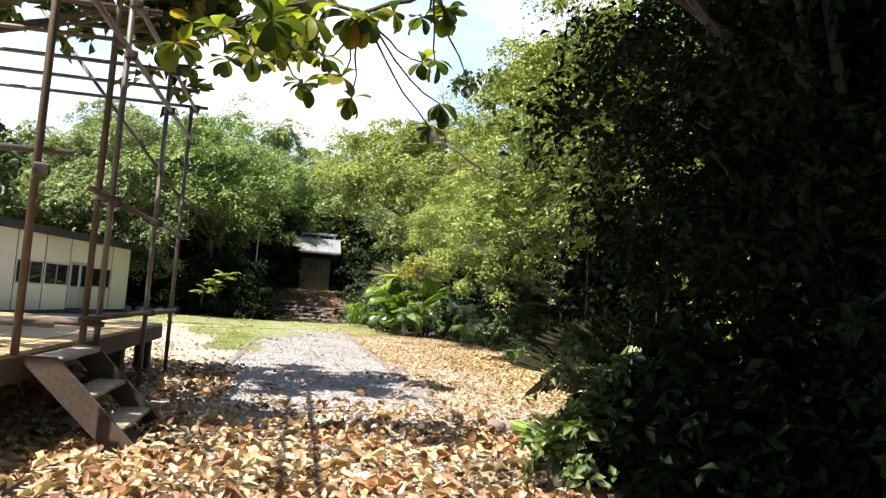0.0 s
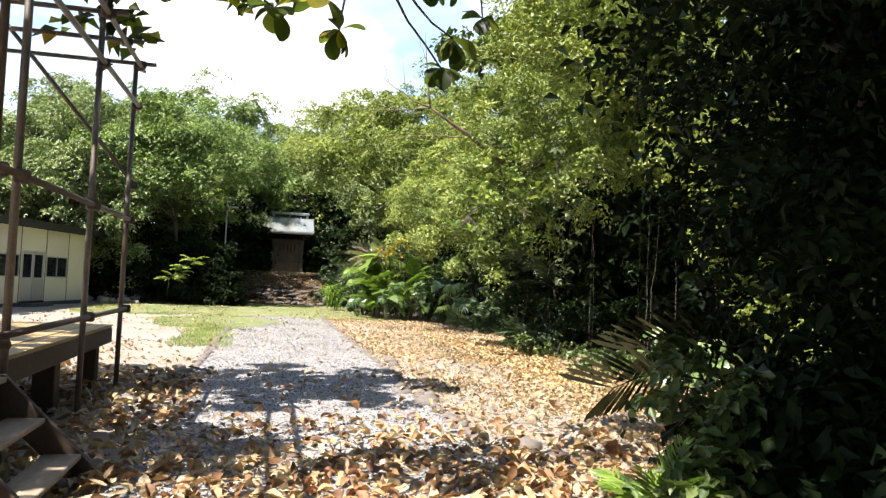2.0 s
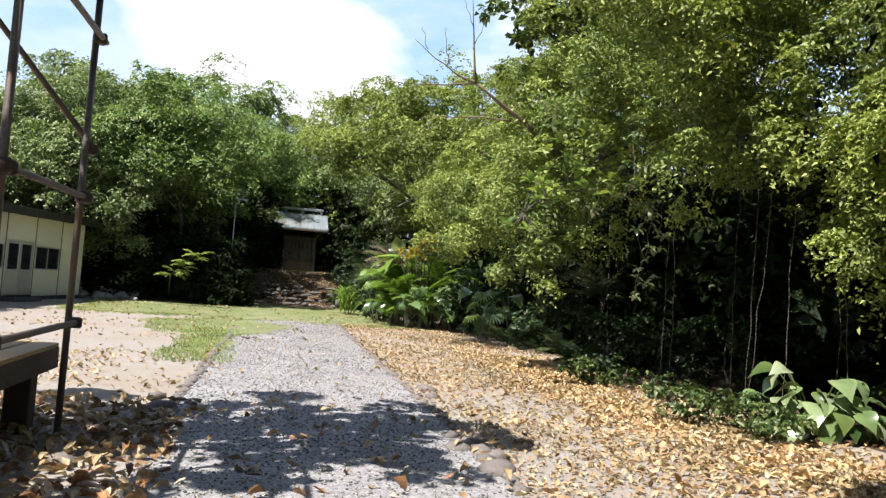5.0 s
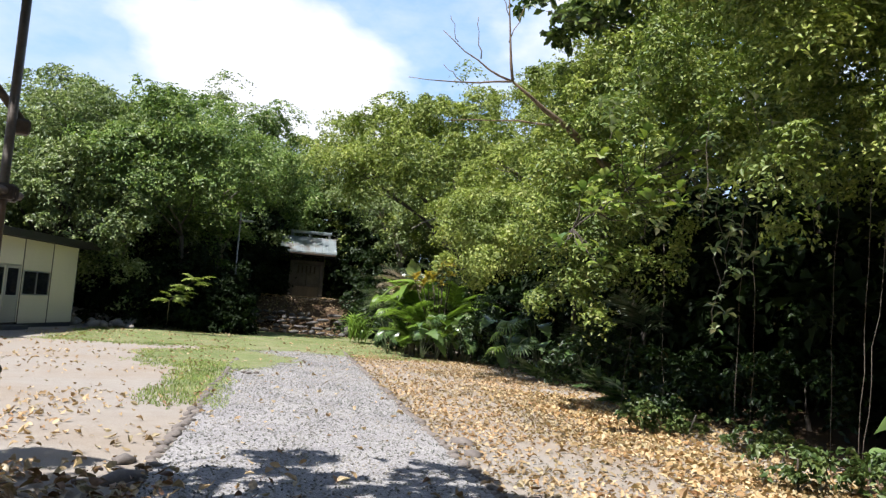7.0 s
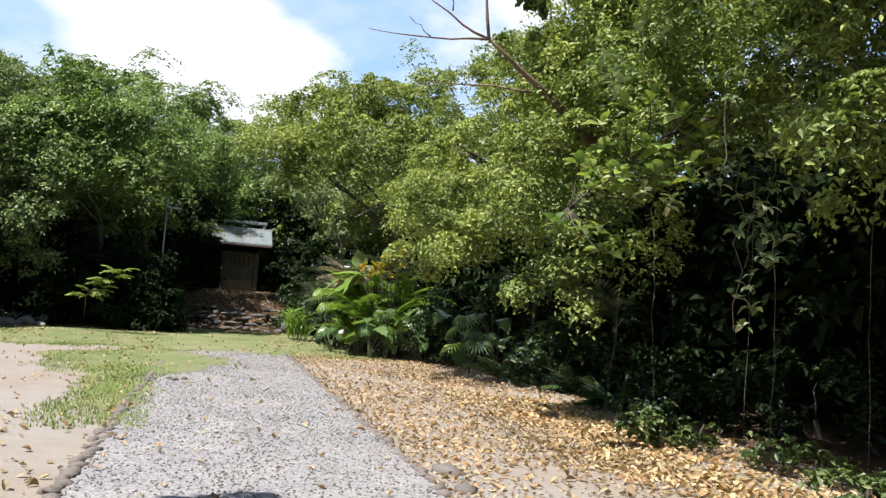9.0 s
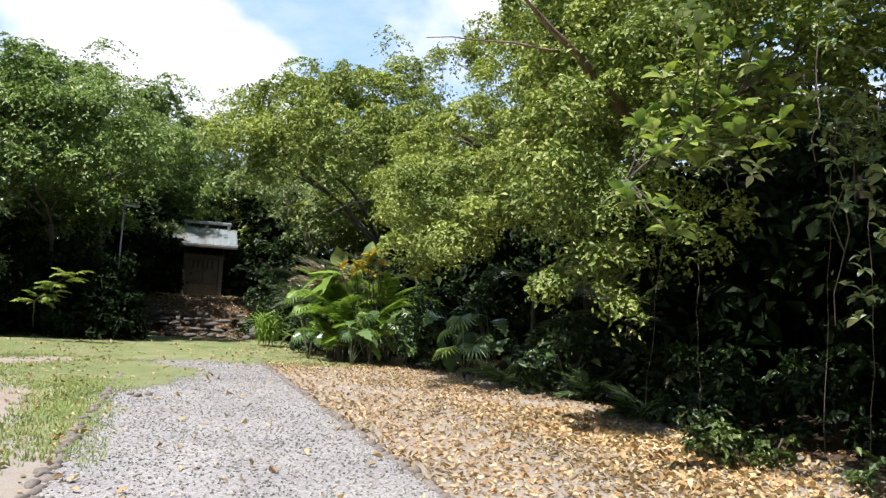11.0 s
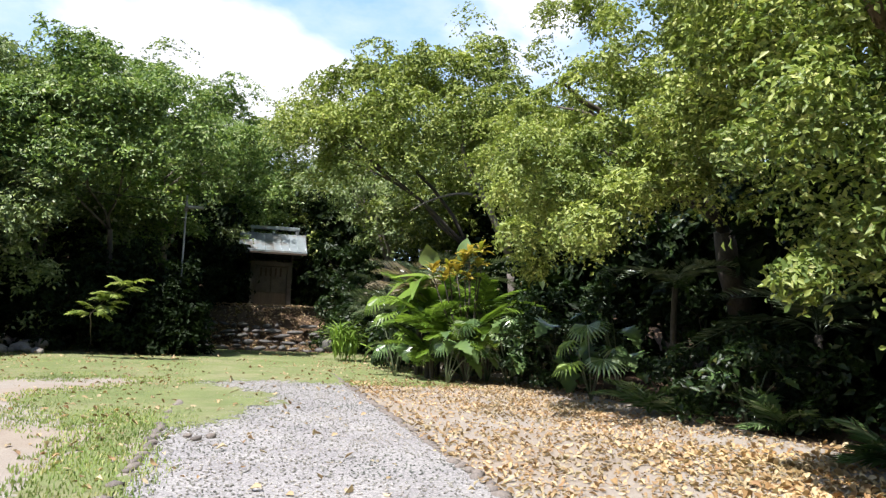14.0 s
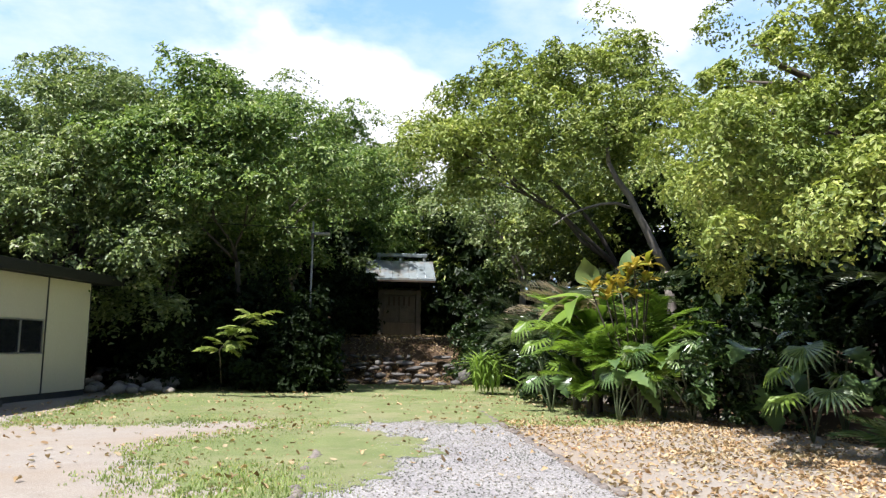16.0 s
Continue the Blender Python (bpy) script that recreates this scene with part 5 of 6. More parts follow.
    # its lobes above five metres are added out of view to block the sun
    tree("dark_thicket_tree", "dense small-leaved tree, foliage to the ground, deep shade in its leaf colour", (2.6, 7.0, 0.05),
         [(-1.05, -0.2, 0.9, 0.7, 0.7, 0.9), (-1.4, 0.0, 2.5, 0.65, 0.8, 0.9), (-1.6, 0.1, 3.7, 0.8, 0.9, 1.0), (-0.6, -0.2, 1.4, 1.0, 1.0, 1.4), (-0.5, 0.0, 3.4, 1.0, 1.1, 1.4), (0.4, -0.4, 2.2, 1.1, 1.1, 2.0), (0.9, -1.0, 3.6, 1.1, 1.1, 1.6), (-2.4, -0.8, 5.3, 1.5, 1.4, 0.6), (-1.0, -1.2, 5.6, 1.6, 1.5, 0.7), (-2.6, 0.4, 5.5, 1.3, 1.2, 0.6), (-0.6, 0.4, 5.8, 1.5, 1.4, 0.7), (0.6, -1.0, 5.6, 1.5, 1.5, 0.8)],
         760, 84, 0.1, M_LEAF_DEEP_SHADE, 29, 0.14, 0.4, inner=0.3, down=0.8)
    # broad crown overhead, added out of view to shade the thicket
    tree("sea_almond_tree", "wide sea almond canopy added out of view to shade the path's start", (6.4, 2.2, 0.1),
         [(-6.8, 2.0, 6.6, 1.8, 1.8, 0.6), (-7.3, 4.2, 7.0, 1.3, 1.4, 0.6), (-6.2, 5.4, 6.9, 1.2, 1.2, 0.6), (-5.4, 3.0, 7.2, 2.0, 2.0, 0.8), (-2.7, 3.5, 8.0, 2.2, 2.2, 0.9), (-5.4, 4.9, 7.4, 1.7, 1.6, 0.7), (-2.4, 5.0, 8.2, 2.2, 1.9, 0.9), (-5.0, 0, 7.6, 2.0, 2, 0.9), (-0.2, 1.0, 8.4, 2.4, 2.4, 1.0), (0, 4.0, 8.8, 2.2, 2.0, 1.0), (-7.5, -2.0, 6.8, 2.2, 2.2, 0.8), (-4.0, -3.5, 7.4, 2.4, 2.4, 0.9), (-10.5, -2.5, 6.6, 2.2, 2.2, 0.8), (-3.4, 5.4, 6.6, 1.4, 1.3, 0.7)],
         860, 80, 0.28, M_ALMOND, 27, 0.28, 0.7, inner=0.25, aspect=0.6)
    for i, (x, y) in enumerate([(10, 1), (10.5, 6), (11.4, 11), (12, 16), (12, 21), (12, 26), (12.5, 31), (11, 36), (16, 5), (16.5, 13), (17, 22), (17, 31), (17, 39)]):
        h = rr.uniform(8.5, 10.5)
        ln = rand_lobes(rr, 5, 3.2, 2.5, h * 0.75, 2.1) + [(0, 0, 1.6, 3.0, 2.8, 1.6)]
        tree("bank_tree", "dark broadleaf tree behind the clearing's edge, shade in its leaf colour", (x, y, 0.25), ln, 100, 60, 0.32, M_LEAF_SHADE, 500 + i, 0.2, 0.85, group="bank woods")
    # near-black shrubs stand in for the shaded hollow and hide the trunks
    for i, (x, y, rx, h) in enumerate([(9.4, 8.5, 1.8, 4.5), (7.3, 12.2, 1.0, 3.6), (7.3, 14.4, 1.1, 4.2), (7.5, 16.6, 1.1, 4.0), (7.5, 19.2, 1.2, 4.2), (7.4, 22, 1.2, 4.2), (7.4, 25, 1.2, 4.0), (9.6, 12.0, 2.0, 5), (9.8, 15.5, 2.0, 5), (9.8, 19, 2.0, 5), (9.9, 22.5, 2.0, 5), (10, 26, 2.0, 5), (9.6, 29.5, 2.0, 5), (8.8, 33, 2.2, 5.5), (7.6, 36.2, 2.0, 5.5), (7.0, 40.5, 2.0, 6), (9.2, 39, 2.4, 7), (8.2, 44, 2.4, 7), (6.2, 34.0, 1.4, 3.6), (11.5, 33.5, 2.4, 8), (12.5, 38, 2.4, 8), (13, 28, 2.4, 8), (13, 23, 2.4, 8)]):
        tree("bank_thicket", "dense shrubbery filling the back of the bank, shade in its leaf colour", (x, y, 0.2), [(0, 0, h * 0.42, rx * 0.7, rx, h * 0.46), (0.3, rx * 0.5, h * 0.62, rx * 0.6, rx * 0.8, h * 0.38)], 80, 48, 0.38, M_LEAF_DEEP_SHADE, 540 + i, 0.06, 0.6, category="shrub", group="bank woods", inner=0.3, down=1.0)
    # understorey of the bank, shade put into its leaf colours
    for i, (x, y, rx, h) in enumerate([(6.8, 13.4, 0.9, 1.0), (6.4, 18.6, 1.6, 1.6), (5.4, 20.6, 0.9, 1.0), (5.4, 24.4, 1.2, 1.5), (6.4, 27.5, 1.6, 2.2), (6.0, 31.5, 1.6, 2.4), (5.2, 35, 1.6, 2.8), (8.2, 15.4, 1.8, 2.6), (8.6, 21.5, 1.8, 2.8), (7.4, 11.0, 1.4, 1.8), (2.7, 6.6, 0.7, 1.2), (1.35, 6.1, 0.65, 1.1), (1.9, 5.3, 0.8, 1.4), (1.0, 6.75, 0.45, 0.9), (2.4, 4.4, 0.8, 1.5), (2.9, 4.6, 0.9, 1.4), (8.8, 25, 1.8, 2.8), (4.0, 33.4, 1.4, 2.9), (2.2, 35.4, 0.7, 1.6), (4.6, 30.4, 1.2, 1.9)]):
        tree("understorey_shrub", "dark leafy shrub with deep shade put into its leaf colour", (x, y, 0.05), [(0, 0, h * 0.45, rx, rx * 0.9, h * 0.5), (-rx * 0.3, -rx * 0.3, h * 0.3, rx * 0.6, rx * 0.6, h * 0.38)], 55, 85, 0.13, M_LEAF_DEEP_SHADE if y < 9 else M_LEAF_SHADE, 600 + i, 0.04, 0.32, category="shrub", group="understorey", inner=0.3, down=1.0)
    for i, (x, y, rx, h) in enumerate([(3.4, 14.9, 0.35, 0.35), (3.9, 13.8, 0.3, 0.3), (3.2, 18.0, 0.3, 0.35), (4.0, 14.6, 0.3, 0.3), (4.2, 16.4, 0.4, 0.3), (3.9, 18.2, 0.3, 0.25), (5.9, 13.2, 0.6, 0.45), (0.12, 6.4, 0.2, 0.6), (0.4, 6.8, 0.24, 1.15), (0.75, 7.1, 0.3, 0.8)]):
        tree("low_shrub", "low bright-leaved shrub at the edge of the litter", (x, y, 0.02), [(0, 0, h * 0.5, rx, rx, h * 0.5)], 20, 40, 0.09, M_LEAF_GLOSS, 700 + i, 0.012, 0.16, category="shrub", group="edge plants")


def frond_arrays(length, leaflets, ll, droop, rng, width=0.028, angle=0.9, fan=False):
    """A feather frond along +x: rib and leaflets as folded blades."""
    rib = [(length * t, 0, droop * (-(t ** 2)) * length + 0.35 * length * t) for t in np.linspace(0, 1, 9)]
    blades = []
    for i in range(leaflets):
        t = 0.12 + 0.88 * i / leaflets
        p = np.array((length * t, 0, droop * (-(t ** 2)) * length + 0.35 * length * t))
        s = ll * math.sin(math.pi * min(1, 0.18 + 0.8 * t)) ** 0.6
        for sgn in (-1, 1):
            a = angle * (1.15 - 0.6 * t) + rng.normal() * 0.05
            d = np.array((math.cos(a), sgn * math.sin(a), -0.25 + rng.normal() * 0.08))
            w = np.array((-sgn * math.sin(a), math.cos(a), 0)) * width
            tip = p + d * s - np.array((0, 0, s * 0.18))
            mid = p + d * s * 0.45
            blades += [p, mid - w + (0, 0, 0.006), tip, mid + w - (0, 0, 0.006)]
    return rib, np.array(blades)


def palm(name, label, base, fronds, length, leaflets, ll, mat, seed, droop=0.75, tilt=(15, 65), width=0.028, stem=0.0, category="palm", spin=None):
    rng = np.random.default_rng(seed)
    root = tagged(empty(name, *base), label, category)
    if stem:
        join_tubes("stem", [(bend((0, 0, -0.1), (0, 0, stem), 0, 5, 0.02), [0.06] * 6, 9, 0.1)], M_BARK, root)
    for i in range(fronds):
        rib, bl = frond_arrays(length * rng.uniform(0.75, 1.1), leaflets, ll, droop * rng.uniform(0.8, 1.2), rng, width)
        az = (360 * i / fronds + rng.uniform(-20, 20)) if spin is None else rng.uniform(*spin)
        m = pose(0, 0, stem, 0, 0, az) @ pose(0, 0, 0, 0, -rng.uniform(*tilt), 0)
        mm = np.array(m)
        v = bl @ mm[:3, :3].T + mm[:3, 3]
        me = quick_mesh("frond", v, 4, mat, LEAF4)
        fr = tagged(new("frond", me), kind="stuff")
        fr.parent = root
        ribv = [Vector(m @ Vector(p)) for p in rib]
        join_tubes("rib", [(ribv, [0.014 - 0.0013 * k for k in range(9)], 5, 0)], mat, fr)
    return root


def blade_mesh(name, mat, shape, cup=0.1, lobes=0):
    """A broad leaf blade along +x with a folded midrib; shape gives half-widths along its length."""
    n = len(shape)
    vs = []
    for i, h in enumerate(shape):
        t = i / (n - 1)
        hh = h * (1 - (0.45 if lobes and i % 2 else 0))
        z = cup * math.sin(math.pi * t) - cup * 1.6 * t * t
        vs += [(t, -hh, z + hh * 0.22), (t, 0, z), (t, hh, z + hh * 0.22)]
    fs = []
    for i in range(n - 1):
        for k in (0, 1):
            fs.append((i * 3 + k, i * 3 + k + 1, i * 3 + k + 4, i * 3 + k + 3))
    me = bpy.data.meshes.new(name)
    me.from_pydata(vs, [], fs)
    me.materials.append(mat)
    me.shade_smooth()
    return me


ALMOND_BLADE = blade_mesh("leaf", M_ALMOND, [0.015, 0.06, 0.12, 0.18, 0.235, 0.28, 0.31, 0.32, 0.30, 0.24, 0.10], 0.08)
HEART_BLADE = blade_mesh("leaf", M_LEAF_GLOSS, [0.12, 0.36, 0.44, 0.42, 0.34, 0.22, 0.1, 0.0], 0.12)
SPLIT_BLADE = blade_mesh("leaf", M_SPLIT, [0.05, 0.26, 0.36, 0.4, 0.42, 0.41, 0.38, 0.36, 0.3, 0.26, 0.2, 0.14, 0.04], 0.12, 1)
STRAP_BLADE = blade_mesh("leaf", M_CYCAD, [0.015, 0.028, 0.032, 0.03, 0.022, 0.0], 0.4)
CROTON_BLADE = blade_mesh("leaf", M_CROTON, [0.01, 0.09, 0.13, 0.14, 0.11, 0.0], 0.15)
PALE_BLADE = blade_mesh("leaf", M_PALE, [0.01, 0.1, 0.18, 0.22, 0.2, 0.12, 0.0], 0.12)
SHOOT_BLADE = blade_mesh("leaf", M_SHOOT, [0.015, 0.06, 0.12, 0.17, 0.21, 0.24, 0.25, 0.24, 0.2, 0.12, 0.02], 0.1)
PALE_HEART = blade_mesh("leaf", M_PALE, [0.14, 0.36, 0.44, 0.42, 0.34, 0.22, 0.1, 0.0], 0.12)
BROAD_BLADE = blade_mesh("leaf", M_CYCAD, [0.02, 0.03, 0.07, 0.11, 0.13, 0.135, 0.13, 0.115, 0.09, 0.05, 0.0], 0.34)


def leaf_at(me, parent, p, az, el, roll, size):
    ob = new("leaf", me)
    ob.parent = parent
    ob.matrix_basis = pose(*p, 0, 0, az) @ pose(0, 0, 0, 0, -el, 0) @ pose(0, 0, 0, roll, 0, 0) @ Matrix.Scale(size, 4)
    return ob


def rosette(root, p, size, rr, n=7, me=None, tilt=(-45, 25)):
    for i in range(n):
        leaf_at(me or ALMOND_BLADE, root, p, 360 * i / n + rr.uniform(-20, 20), rr.uniform(*tilt), rr.uniform(-25, 25), size * rr.uniform(0.7, 1.1))


def almond_branches():
    rr = random.Random(31)
    br = tagged(empty("sea_almond_branch", 0.6, 6.5, 5.2), "low sea almond branch with rosettes of large leaves", "branch")
    o = Vector(br.location)
    spots = [(x, y, z - 0.13) for x, y, z in [(-0.72, 8.7, 3.15), (-0.62, 8.8, 3.42), (-0.85, 8.6, 3.75), (-1.5, 8.5, 3.28), (-1.62, 8.3, 3.42), (-1.95, 8.2, 3.28), (-1.95, 8.1, 3.55), (-2.2, 8.0, 3.42), (-2.45, 8.0, 3.5), (-2.6, 8.2, 3.4), (-2.9, 8.0, 3.62), (-1.6, 7.6, 3.72), (-1.9, 7.6, 3.85), (-2.15, 7.7, 3.75), (-1.25, 7.7, 3.85), (-0.75, 8.0, 4.0), (-2.55, 7.6, 3.95), (-3.0, 7.7, 4.05)]]
    spots += [(-1.93, 7.3, 3.44), (-2.13, 7.1, 3.39), (-1.47, 7.6, 3.61), (-2.13, 7.4, 3.28), (-1.8, 7.6, 3.23), (-2.32, 7.2, 3.03), (-0.79, 8.2, 3.52), (-1.0, 7.8, 3.75), (-0.75, 7.9, 3.91), (-0.2, 9.5, 3.73), (-2.62, 7.4, 3.28), (-2.95, 7.6, 3.18), (-2.19, 6.9, 3.22)]
    knots = [Vector((-0.9, 7.7, 4.05)), Vector((-1.5, 7.9, 3.75)), Vector((-2.3, 7.9, 3.7))]
    tubes = [(bend(Vector((0, 0, 0)), knots[0] - o, 0.1, 6, 0.05, rr), [0.05 - 0.004 * i for i in range(7)], 7, 0.1), (bend(knots[0] - o, knots[1] - o, -0.05, 5, 0.03, rr), [0.03 - 0.002 * i for i in range(6)], 6, 0.1), (bend(knots[1] - o, knots[2] - o, 0.05, 5, 0.03, rr), [0.02 - 0.002 * i for i in range(6)], 6, 0.1)]
    for s in spots:
        k = min(knots, key=lambda q: (q - Vector(s)).length)
        tubes.append((bend(k - o, Vector(s) - o, -0.08, 5, 0.03, rr), [0.012 - 0.001 * i for i in range(6)], 5, 0.1))
    for tube_row in tubes:
        join_tubes("twig", [tube_row], M_BARK, br)
    for s in spots:
        rosette(br, Vector(s) - o, rr.uniform(0.18, 0.265), rr, rr.randint(6, 9), None, (-80, 30))
    # canopy over the deck
    tree("deck_almond_tree", "sea almond tree spreading its canopy over the deck", (-8.6, 10.2, 0.0),
         [(3.6, 0.6, 4.75, 1.4, 1.3, 0.4), (5.2, 1.9, 4.6, 1.0, 1.1, 0.35), (2.6, 2.2, 4.9, 1.5, 1.2, 0.45), (1.0, 0.5, 5.2, 1.8, 1.8, 0.6), (4.4, 1.5, 5.4, 1.3, 1.4, 0.4), (1.8, -2.2, 5.3, 1.8, 1.6, 0.6), (5.6, 1.2, 5.0, 0.8, 1.0, 0.3), (2.4, -3.0, 5.0, 1.1, 0.9, 0.35), (3.2, -2.2, 4.9, 0.9, 0.9, 0.3), (1.6, -3.6, 5.1, 0.9, 0.9, 0.3)],
         270, 38, 0.24, M_ALMOND, 33, 0.2, 0.42, inner=0.1, aspect=0.62, fork=0.6)


def almond_shoot():
    """A bough hung with upright rosettes of broad glossy leaves, slanting down out of the dark crown."""
    rr = random.Random(61)
    root = tagged(empty("sea_almond_shoot", 4.9, 18.9, 4.5), "leafy sea almond bough with upright rosettes of glossy leaves", "branch")
    a, b = Vector((4.3, 18.1, 4.3)), Vector((1.6, 17.7, 2.5))
    o = Vector(root.location)
    spine = bend(a, b, 0.25, 10, 0.06, rr)
    join_tubes("bough", [([q - o for q in spine], [0.032 - 0.0022 * i for i in range(11)], 6, 0.1)], M_BARK, root)
    for i in range(66):
        t = rr.random() ** 0.85
        p = spine[int(t * 9.9)]
        q = p + Vector((rr.uniform(-0.5, 0.45), rr.uniform(-0.8, 0.1), rr.uniform(-0.6, 0.55)))
        join_tubes("twig", [([v - o for v in bend(p, q, -0.05, 4, 0.02, rr)], [0.01 - 0.001 * k for k in range(5)], 5, 0.1)], M_BARK, root)
        rosette(root, q - o, rr.uniform(0.17, 0.25), rr, rr.randint(6, 8), SHOOT_BLADE, (-15, 65))


def climbers():
    rr = random.Random(41)
    cl = tagged(empty("hanging_climber", 3.4, 17.4, 4.6), "climber hanging in glossy leafy strands", "climber")
    o = Vector(cl.location)
    for x, y, z0, z1, n in [(2.5, 17.9, 4.5, 4.0, 5), (3.05, 17.8, 3.2, 2.7, 5), (3.75, 17.2, 3.4, 1.5, 15), (3.95, 17.2, 3.2, 2.2, 8), (3.6, 17.3, 4.4, 3.0, 9), (4.15, 17.1, 3.7, 2.6, 8), (4.05, 17.0, 4.6, 4.1, 6), (4.3, 17.0, 4.4, 3.9, 6), (2.9, 17.9, 5.2, 4.6, 4)]:
        x, y = x - 0.2, y - 0.3
        p = bend((x, y, z0), (x + rr.uniform(-0.15, 0.15), y, z1), 0, 6, 0.06, rr)
        join_tubes("strand", [([q - o for q in p], [0.006] * 7, 5, 0.1)], M_VINE, cl)
        for i in range(n):
            q = p[int(i / n * 6)].lerp(p[int(i / n * 6) + 1], rr.random())
            rosette(cl, q - o + Vector((rr.uniform(-0.35, 0.05), rr.uniform(-0.6, -0.1), 0)), rr.uniform(0.12, 0.19), rr, 6, PALE_BLADE, (-30, 50))
    vn = tagged(empty("liana", 4.6, 15.6, 3.8), "thin pale lianas dangling to the ground", "climber")
    o = Vector(vn.location)
    for x, y, z in [(4.55, 15.4, 3.6), (4.7, 15.3, 3.3), (5.0, 15.2, 3.6), (5.5, 15.0, 3.4), (5.7, 15.1, 3.8), (4.3, 17.2, 3.2), (4.6, 18.0, 3.6), (4.9, 16.4, 3.4), (5.9, 14.6, 3.6), (4.2, 20.4, 3.2), (4.4, 20.0, 3.0)]:
        join_tubes("vine", [([q - o for q in bend((x, y, z), (x + rr.uniform(-0.25, 0.25), y + rr.uniform(-0.2, 0.2), 0.02), 0, 9, 0.025, rr)], [0.0042] * 10, 5, 0.15)], M_VINE, vn)
    bb = tagged(empty("bare_branch", 3.1, 20.2, 4.1), "bare dead brown branch forking against the sky", "branch")
    o = Vector(bb.location)
    for a, b, r0, sag in [((4.6, 21.0, 4.5), (3.4, 20.3, 4.25), 0.11, 0.0), ((3.4, 20.3, 4.25), (1.36, 19.5, 5.27), 0.085, 0.05), ((1.36, 19.5, 5.27), (1.15, 19.4, 6.9), 0.025, 0.0), ((1.36, 19.5, 5.27), (0.15, 19.4, 5.9), 0.02, -0.08), ((1.36, 19.5, 5.27), (-0.35, 19.3, 5.05), 0.018, -0.05), ((1.25, 19.5, 5.9), (1.45, 19.4, 6.5), 0.01, 0), ((0.8, 19.45, 5.55), (0.7, 19.4, 6.2), 0.01, 0), ((0.5, 19.4, 5.13), (0.2, 19.4, 5.35), 0.008, 0), ((2.2, 19.9, 4.75), (0.4, 19.7, 4.55), 0.018, 0.06), ((1.2, 19.4, 6.3), (0.95, 19.4, 6.9), 0.008, 0), ((0.4, 19.4, 5.75), (0.25, 19.4, 6.15), 0.007, 0)]:
        join_tubes("limb" if r0 > 0.05 else "twig", [([q - o for q in bend(a, b, sag, 6, 0.03, rr)], [max(0.005, r0 * (1 - (0.04 if r0 > 0.1 else 0.13) * i)) for i in range(7)], 6, 0.1)], M_BRANCH, bb)
    lb = tagged(empty("pale_limb", 5.6, 37.4, 1.5), "pale bare leaning trunk behind the palms", "branch")
    o = Vector(lb.location)
    join_tubes("wood", [([q - o for q in bend((6.0, 37.6, 3.5), (4.2, 37.1, 6.4), 0.1, 6, 0.05, rr)], [0.14 - 0.012 * i for i in range(7)], 8, 0.1), ([q - o for q in bend((4.2, 37.1, 6.4), (4.1, 37.1, 7.6), 0, 4, 0.05, rr)], [0.07 - 0.01 * i for i in range(5)], 7, 0.1), ([q - o for q in bend((4.9, 37.3, 5.2), (2.6, 37.0, 4.6), 0.3, 5, 0.05, rr)], [0.05 - 0.007 * i for i in range(6)], 6, 0.1), ([q - o for q in bend((6.4, 37.7, 0.2), (6.0, 37.6, 3.5), 0, 4, 0.05, rr)], [0.18, 0.17, 0.16, 0.15, 0.14], 8, 0.1)], M_BARK_PALE, lb)


def drooping_frond(dx, dy, dz, label):
    """One feather frond of few broad leaflets that leans out of the thicket over the litter."""
    rng = np.random.default_rng(850)
    root = tagged(empty("fern_palm", 1.7 + dx, 8.25 + dy, 0.0), label, "palm")
    o = np.array((1.7, 8.25, -dz))
    rib = [np.array((1.7, 8.25, -0.02 - dz)), (1.45, 8.15, 0.5), (1.12, 8.02, 0.82), (0.86, 8.0, 0.86), (0.62, 7.98, 0.84), (0.42, 7.97, 0.76)]
    rib = [Vector(np.array(p) - o) for p in rib]
    join_tubes("rib", [(rib, [0.012, 0.011, 0.009, 0.008, 0.006, 0.004], 6, 0)], M_FROND_SHADE, root)
    for sgn, n in ((1, 14), (-1, 16)):
        for k in range(n):
            t = k / (n - 1)
            u = 2 + 3 * t
            p = rib[int(min(u, 4))].lerp(rib[int(min(u, 4)) + 1], u - int(min(u, 4)))
            a = radians((62 - 46 * t) if sgn > 0 else -(70 - 38 * t)) + rng.normal() * 0.03
            d = Vector((-math.cos(a), 0.25 if sgn > 0 else -0.22, math.sin(a) - 0.08)).normalized()
            ln = (0.40 - 0.12 * (1 - t) ** 2) * (1 if sgn > 0 else 0.8)
            w = d.cross(Vector((0.1, -1, 0.25))).normalized() * (0.011 + 0.008 * t)
            q = [p, p + d * ln * 0.35 - w * 0.8, p + d * ln * 0.8 - w, p + d * ln, p + d * ln * 0.85 + w * 0.8, p + d * ln * 0.35 + w * 0.6]
            q = [v + Vector((0, 0, -0.05 * (v - p).length)) for v in q]
            mesh_object("leaflet", q, [(0, 1, 2, 3), (0, 3, 4, 5)], M_FROND_SHADE, root)


